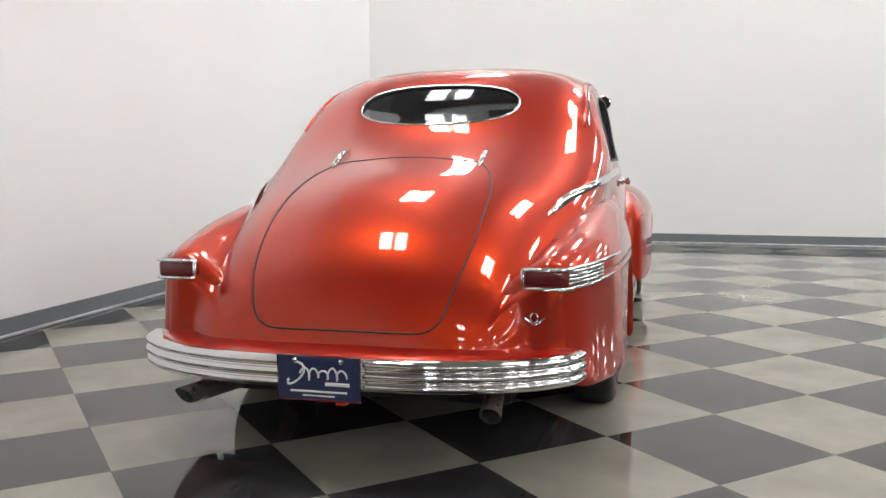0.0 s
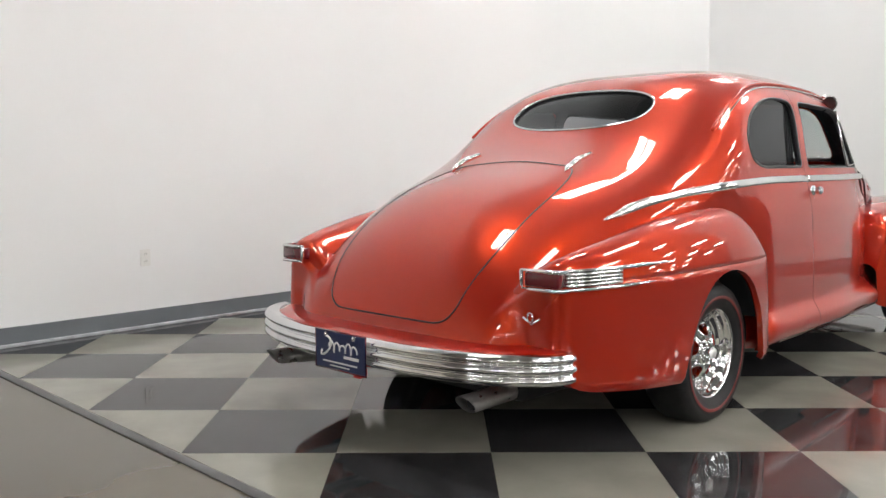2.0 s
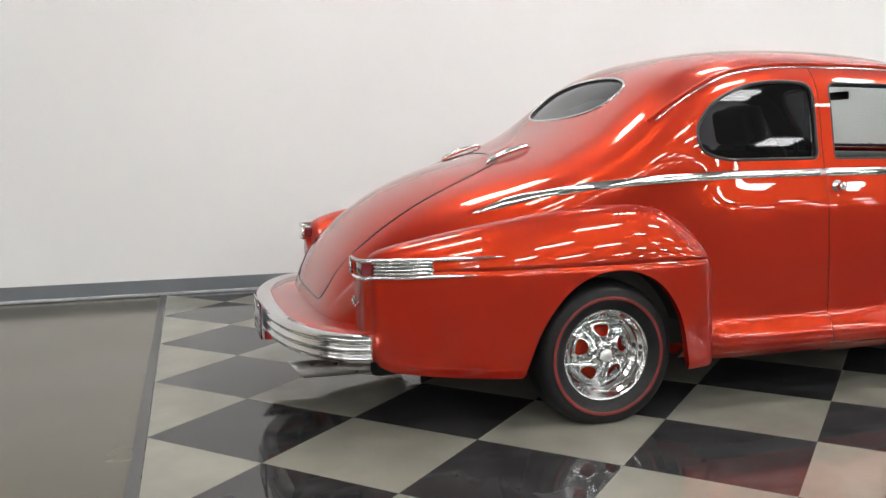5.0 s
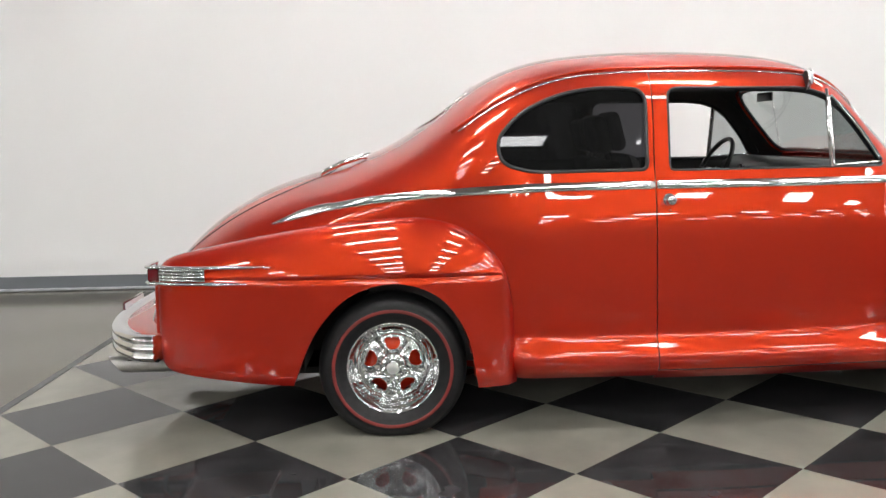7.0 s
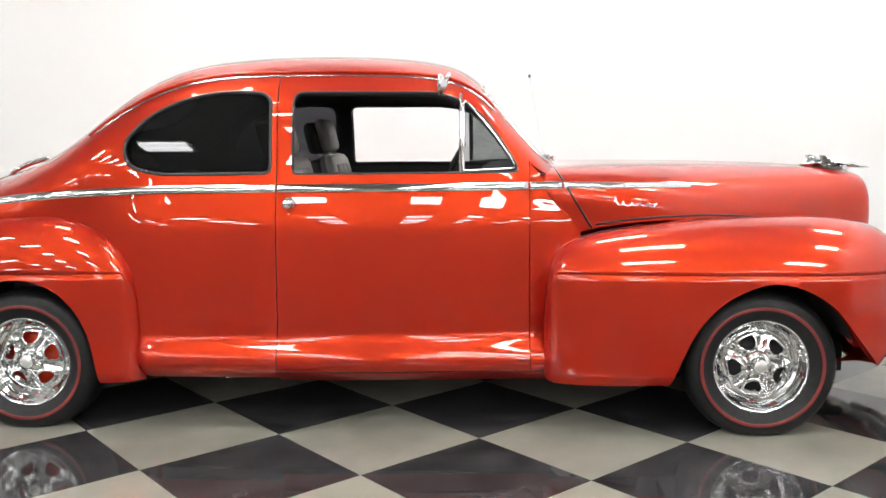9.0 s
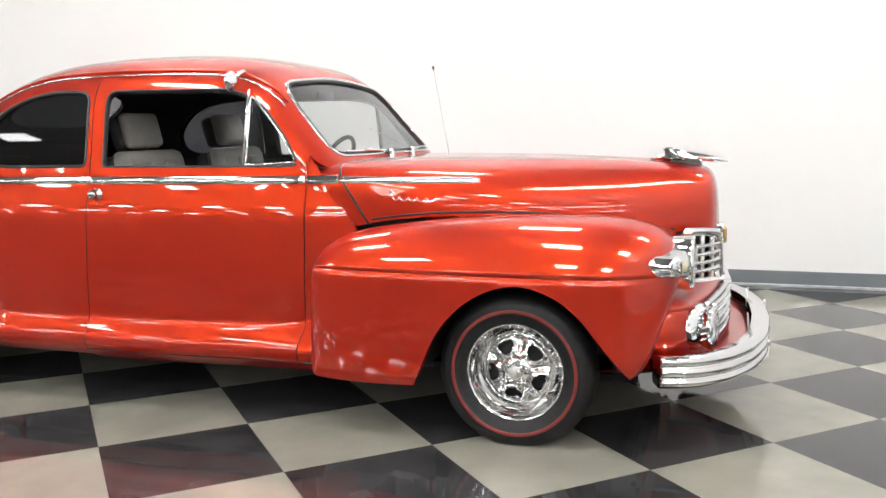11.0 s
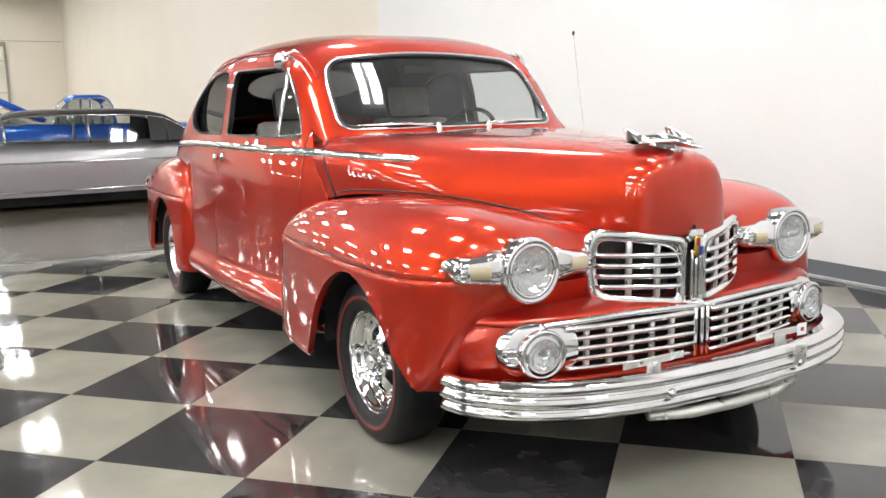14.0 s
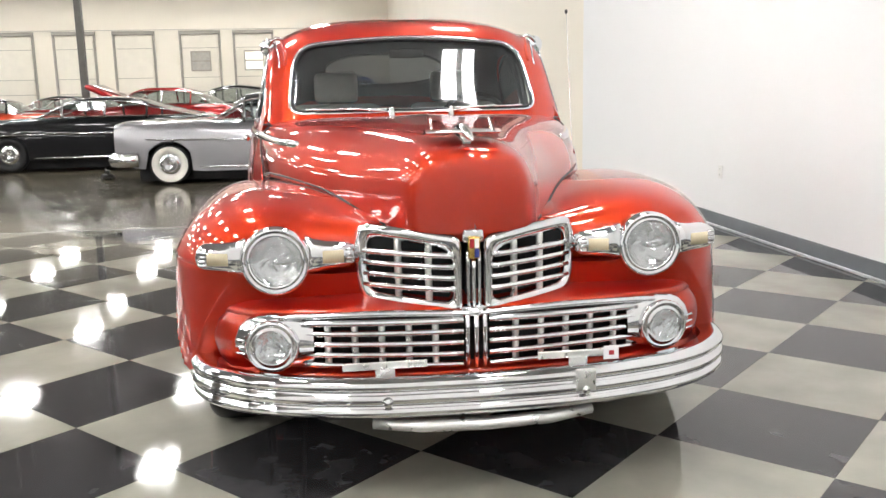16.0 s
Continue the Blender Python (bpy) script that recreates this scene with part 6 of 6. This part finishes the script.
# long grey saloon whose nose points along -y
parked("limousine", "lavender-grey long saloon with black roof and whitewall tyres", pose(-6.98, -0.70, 0, 0, 0, -90), M_SILVER, M_VINYL,
       [(-3.1, 0.32, 0.74), (-2.7, 0.24, 0.82), (-1.5, 0.19, 0.86), (0.0, 0.18, 0.87), (1.2, 0.18, 0.89), (1.6, 0.18, 0.905), (2.2, 0.22, 0.905), (2.55, 0.28, 0.895), (2.68, 0.33, 0.865)],
       [(-1.60, 0.86), (-1.32, 1.10), (-1.1, 1.22), (-0.6, 1.27), (0.3, 1.275), (0.75, 1.25), (1.0, 1.10), (1.3, 0.90)], 0.84, (-1.58, 1.92), 0.285, True, quarter=-0.9, bumper_r=0.11, skirts=True)
parked("black_coupe", "glossy black coupe with red interior and chrome mouldings", pose(-9.9, -4.55, 0, 0, 0, -90), M_BLACKP, M_BLACKP,
       [(-2.3, 0.32, 0.82), (-2.0, 0.24, 0.92), (0.0, 0.2, 0.92), (1.6, 0.22, 0.88), (2.2, 0.30, 0.80), (2.35, 0.38, 0.72)],
       [(-1.9, 0.92), (-1.3, 1.08), (-0.8, 1.22), (-0.3, 1.25), (0.1, 1.22), (0.7, 0.92)], 0.85, (-1.35, 1.2), 0.30, False, M_REDLEATHER)
parked("red_coupe", "dark red old coupe with its hood propped open", pose(-14.6, -4.1, 0, 0, 0, -96), M_REDP, M_REDP,
       [(-1.9, 0.35, 0.85), (-1.5, 0.25, 1.05), (0.0, 0.22, 1.08), (1.2, 0.25, 1.02), (1.7, 0.32, 0.9), (1.8, 0.4, 0.8)],
       [(-1.3, 1.06), (-0.9, 1.30), (-0.4, 1.43), (0.2, 1.43), (0.5, 1.35), (0.8, 1.06)], 0.8, (-1.2, 1.15), 0.32, False, None, False, (0.75, 1.12, 0.9, 25))
parked("white_coupe", "white and black finned coupe", pose(-16.6, -1.9, 0, 0, 0, -85), M_WHITEP, M_BLACKP,
       [(-2.2, 0.32, 0.9), (0.0, 0.22, 0.95), (1.6, 0.25, 0.95), (2.2, 0.36, 0.85)], [(-1.5, 0.93), (-0.9, 1.22), (-0.2, 1.30), (0.4, 1.25), (0.9, 0.93)], 0.85, (-1.3, 1.3), 0.32)
parked("black_roadster", "black open roadster with folded top", pose(-19.0, -2.9, 0, 0, 0, -90), M_BLACKP, M_BLACKP,
       [(-2.1, 0.32, 0.95), (0.0, 0.22, 1.05), (1.6, 0.25, 1.05), (2.1, 0.36, 0.9)], [(-1.2, 1.02), (-0.8, 1.42), (0.0, 1.50), (0.5, 1.42), (0.9, 1.02)], 0.85, (-1.2, 1.25), 0.34)
truck = parked("pickup_truck", "bright blue pickup truck with its hood propped open", pose(-12.6, 0.35, 0, 0, 0, -90), M_BLUEP, M_BLUEP,
       [(-2.3, 0.42, 0.98), (-0.5, 0.35, 1.0), (0.6, 0.32, 1.02), (1.6, 0.35, 1.02), (2.0, 0.45, 0.9)], [(-0.40, 0.98), (-0.35, 1.45), (-0.15, 1.56), (0.30, 1.56), (0.52, 1.42), (0.75, 1.0)], 0.86, (-1.5, 1.35), 0.34, False, None, False, (0.85, 1.08, 1.2, 27), False)
for k, (x, y, a) in enumerate(((-15.5, -8.6, -84), (-19.5, -7.6, -95), (-20.5, -12.0, -90))):
    parked("convertible", "orange-red convertible with its roof up", pose(x, y, 0, 0, 0, a), M_ORANGEP if k != 1 else M_REDP, M_BLACKP,
           [(-2.1, 0.32, 0.88), (0.0, 0.22, 0.95), (1.6, 0.25, 0.93), (2.1, 0.36, 0.8)], [(-1.2, 0.95), (-0.8, 1.22), (0.0, 1.30), (0.5, 1.22), (0.9, 0.95)], 0.84, (-1.2, 1.25), 0.32, False, M_REDLEATHER)
# trolley jack on the floor beside the grey saloon
jack = part("trolley_jack", box(-0.14, 0.14, -0.07, 0.07, 0.03, 0.08, 0.015), M_BLACK)
jack.matrix_basis = pose(-7.3, -3.75, 0, 0, 0, 20)
tagged(jack, "small black trolley jack on the concrete", "jack")
part("handle", tube([(-0.12, 0, 0.07), (-0.20, 0, 0.16)], 0.012, 6), M_BLACK, jack)
part("saddle", lathe([(0.0, 0.15), (0.03, 0.15), (0.035, 0.13), (0.02, 0.08)], 12, "z", at=(0.08, 0, 0)), M_BLACK, jack)
for x in (-0.10, 0.10):
    for y in (-0.08, 0.08):
        part("roller", lathe([(0.0, -0.015), (0.03, -0.015), (0.03, 0.015), (0.0, 0.015)], 12, at=(x, y, 0.03)), M_BLACK, jack)


# ---- floor tiles: two-foot checks laid aslant ----
def tile_mesh(name, corners, material):
    bm = bmesh.new()
    g = 0.0007
    mid = sum((Vector(c) for c in corners), Vector((0, 0))) / len(corners)
    top = [bm.verts.new((*(Vector(c) + (mid - Vector(c)).normalized() * g), 0.0)) for c in corners]
    low = [bm.verts.new((v.co.x, v.co.y, -0.006)) for v in top]
    bm.faces.new(top)
    n = len(corners)
    for k in range(n):
        bm.faces.new((top[k], low[k], low[(k + 1) % n], top[(k + 1) % n]))
    bmesh.ops.recalc_face_normals(bm, faces=bm.faces)
    me = bpy.data.meshes.new(name)
    bm.to_mesh(me)
    bm.free()
    me.materials.append(material)
    return me


SQUARE = [(0, 0), (TILE, 0), (TILE, TILE), (0, TILE)]
HALF = [(0, 0), (TILE, 0), (TILE, TILE)]
TILE_MESHES = {(0, False): tile_mesh("tile_light", SQUARE, M_TILE_L), (1, False): tile_mesh("tile_dark", SQUARE, M_TILE_D), (0, True): tile_mesh("tile_light_half", HALF, M_TILE_L), (1, True): tile_mesh("tile_dark_half", HALF, M_TILE_D)}
for u in range(-14, 20):
    for v in range(-20, 14):
        c = grid_point(u + 0.5, v + 0.5)
        if v - u > 6 or c.x > WALL_X + 0.4 or c.y > WALL_Y + 0.40 or c.y < -7.3:
            continue
        ob = new("tile", TILE_MESHES[((u + v) % 2, v - u == 6)])
        ob.matrix_world = Matrix.Translation(grid_point(u, v)) @ pose(0, 0, 0, 0, 0, GRID)
        ob.parent = floor
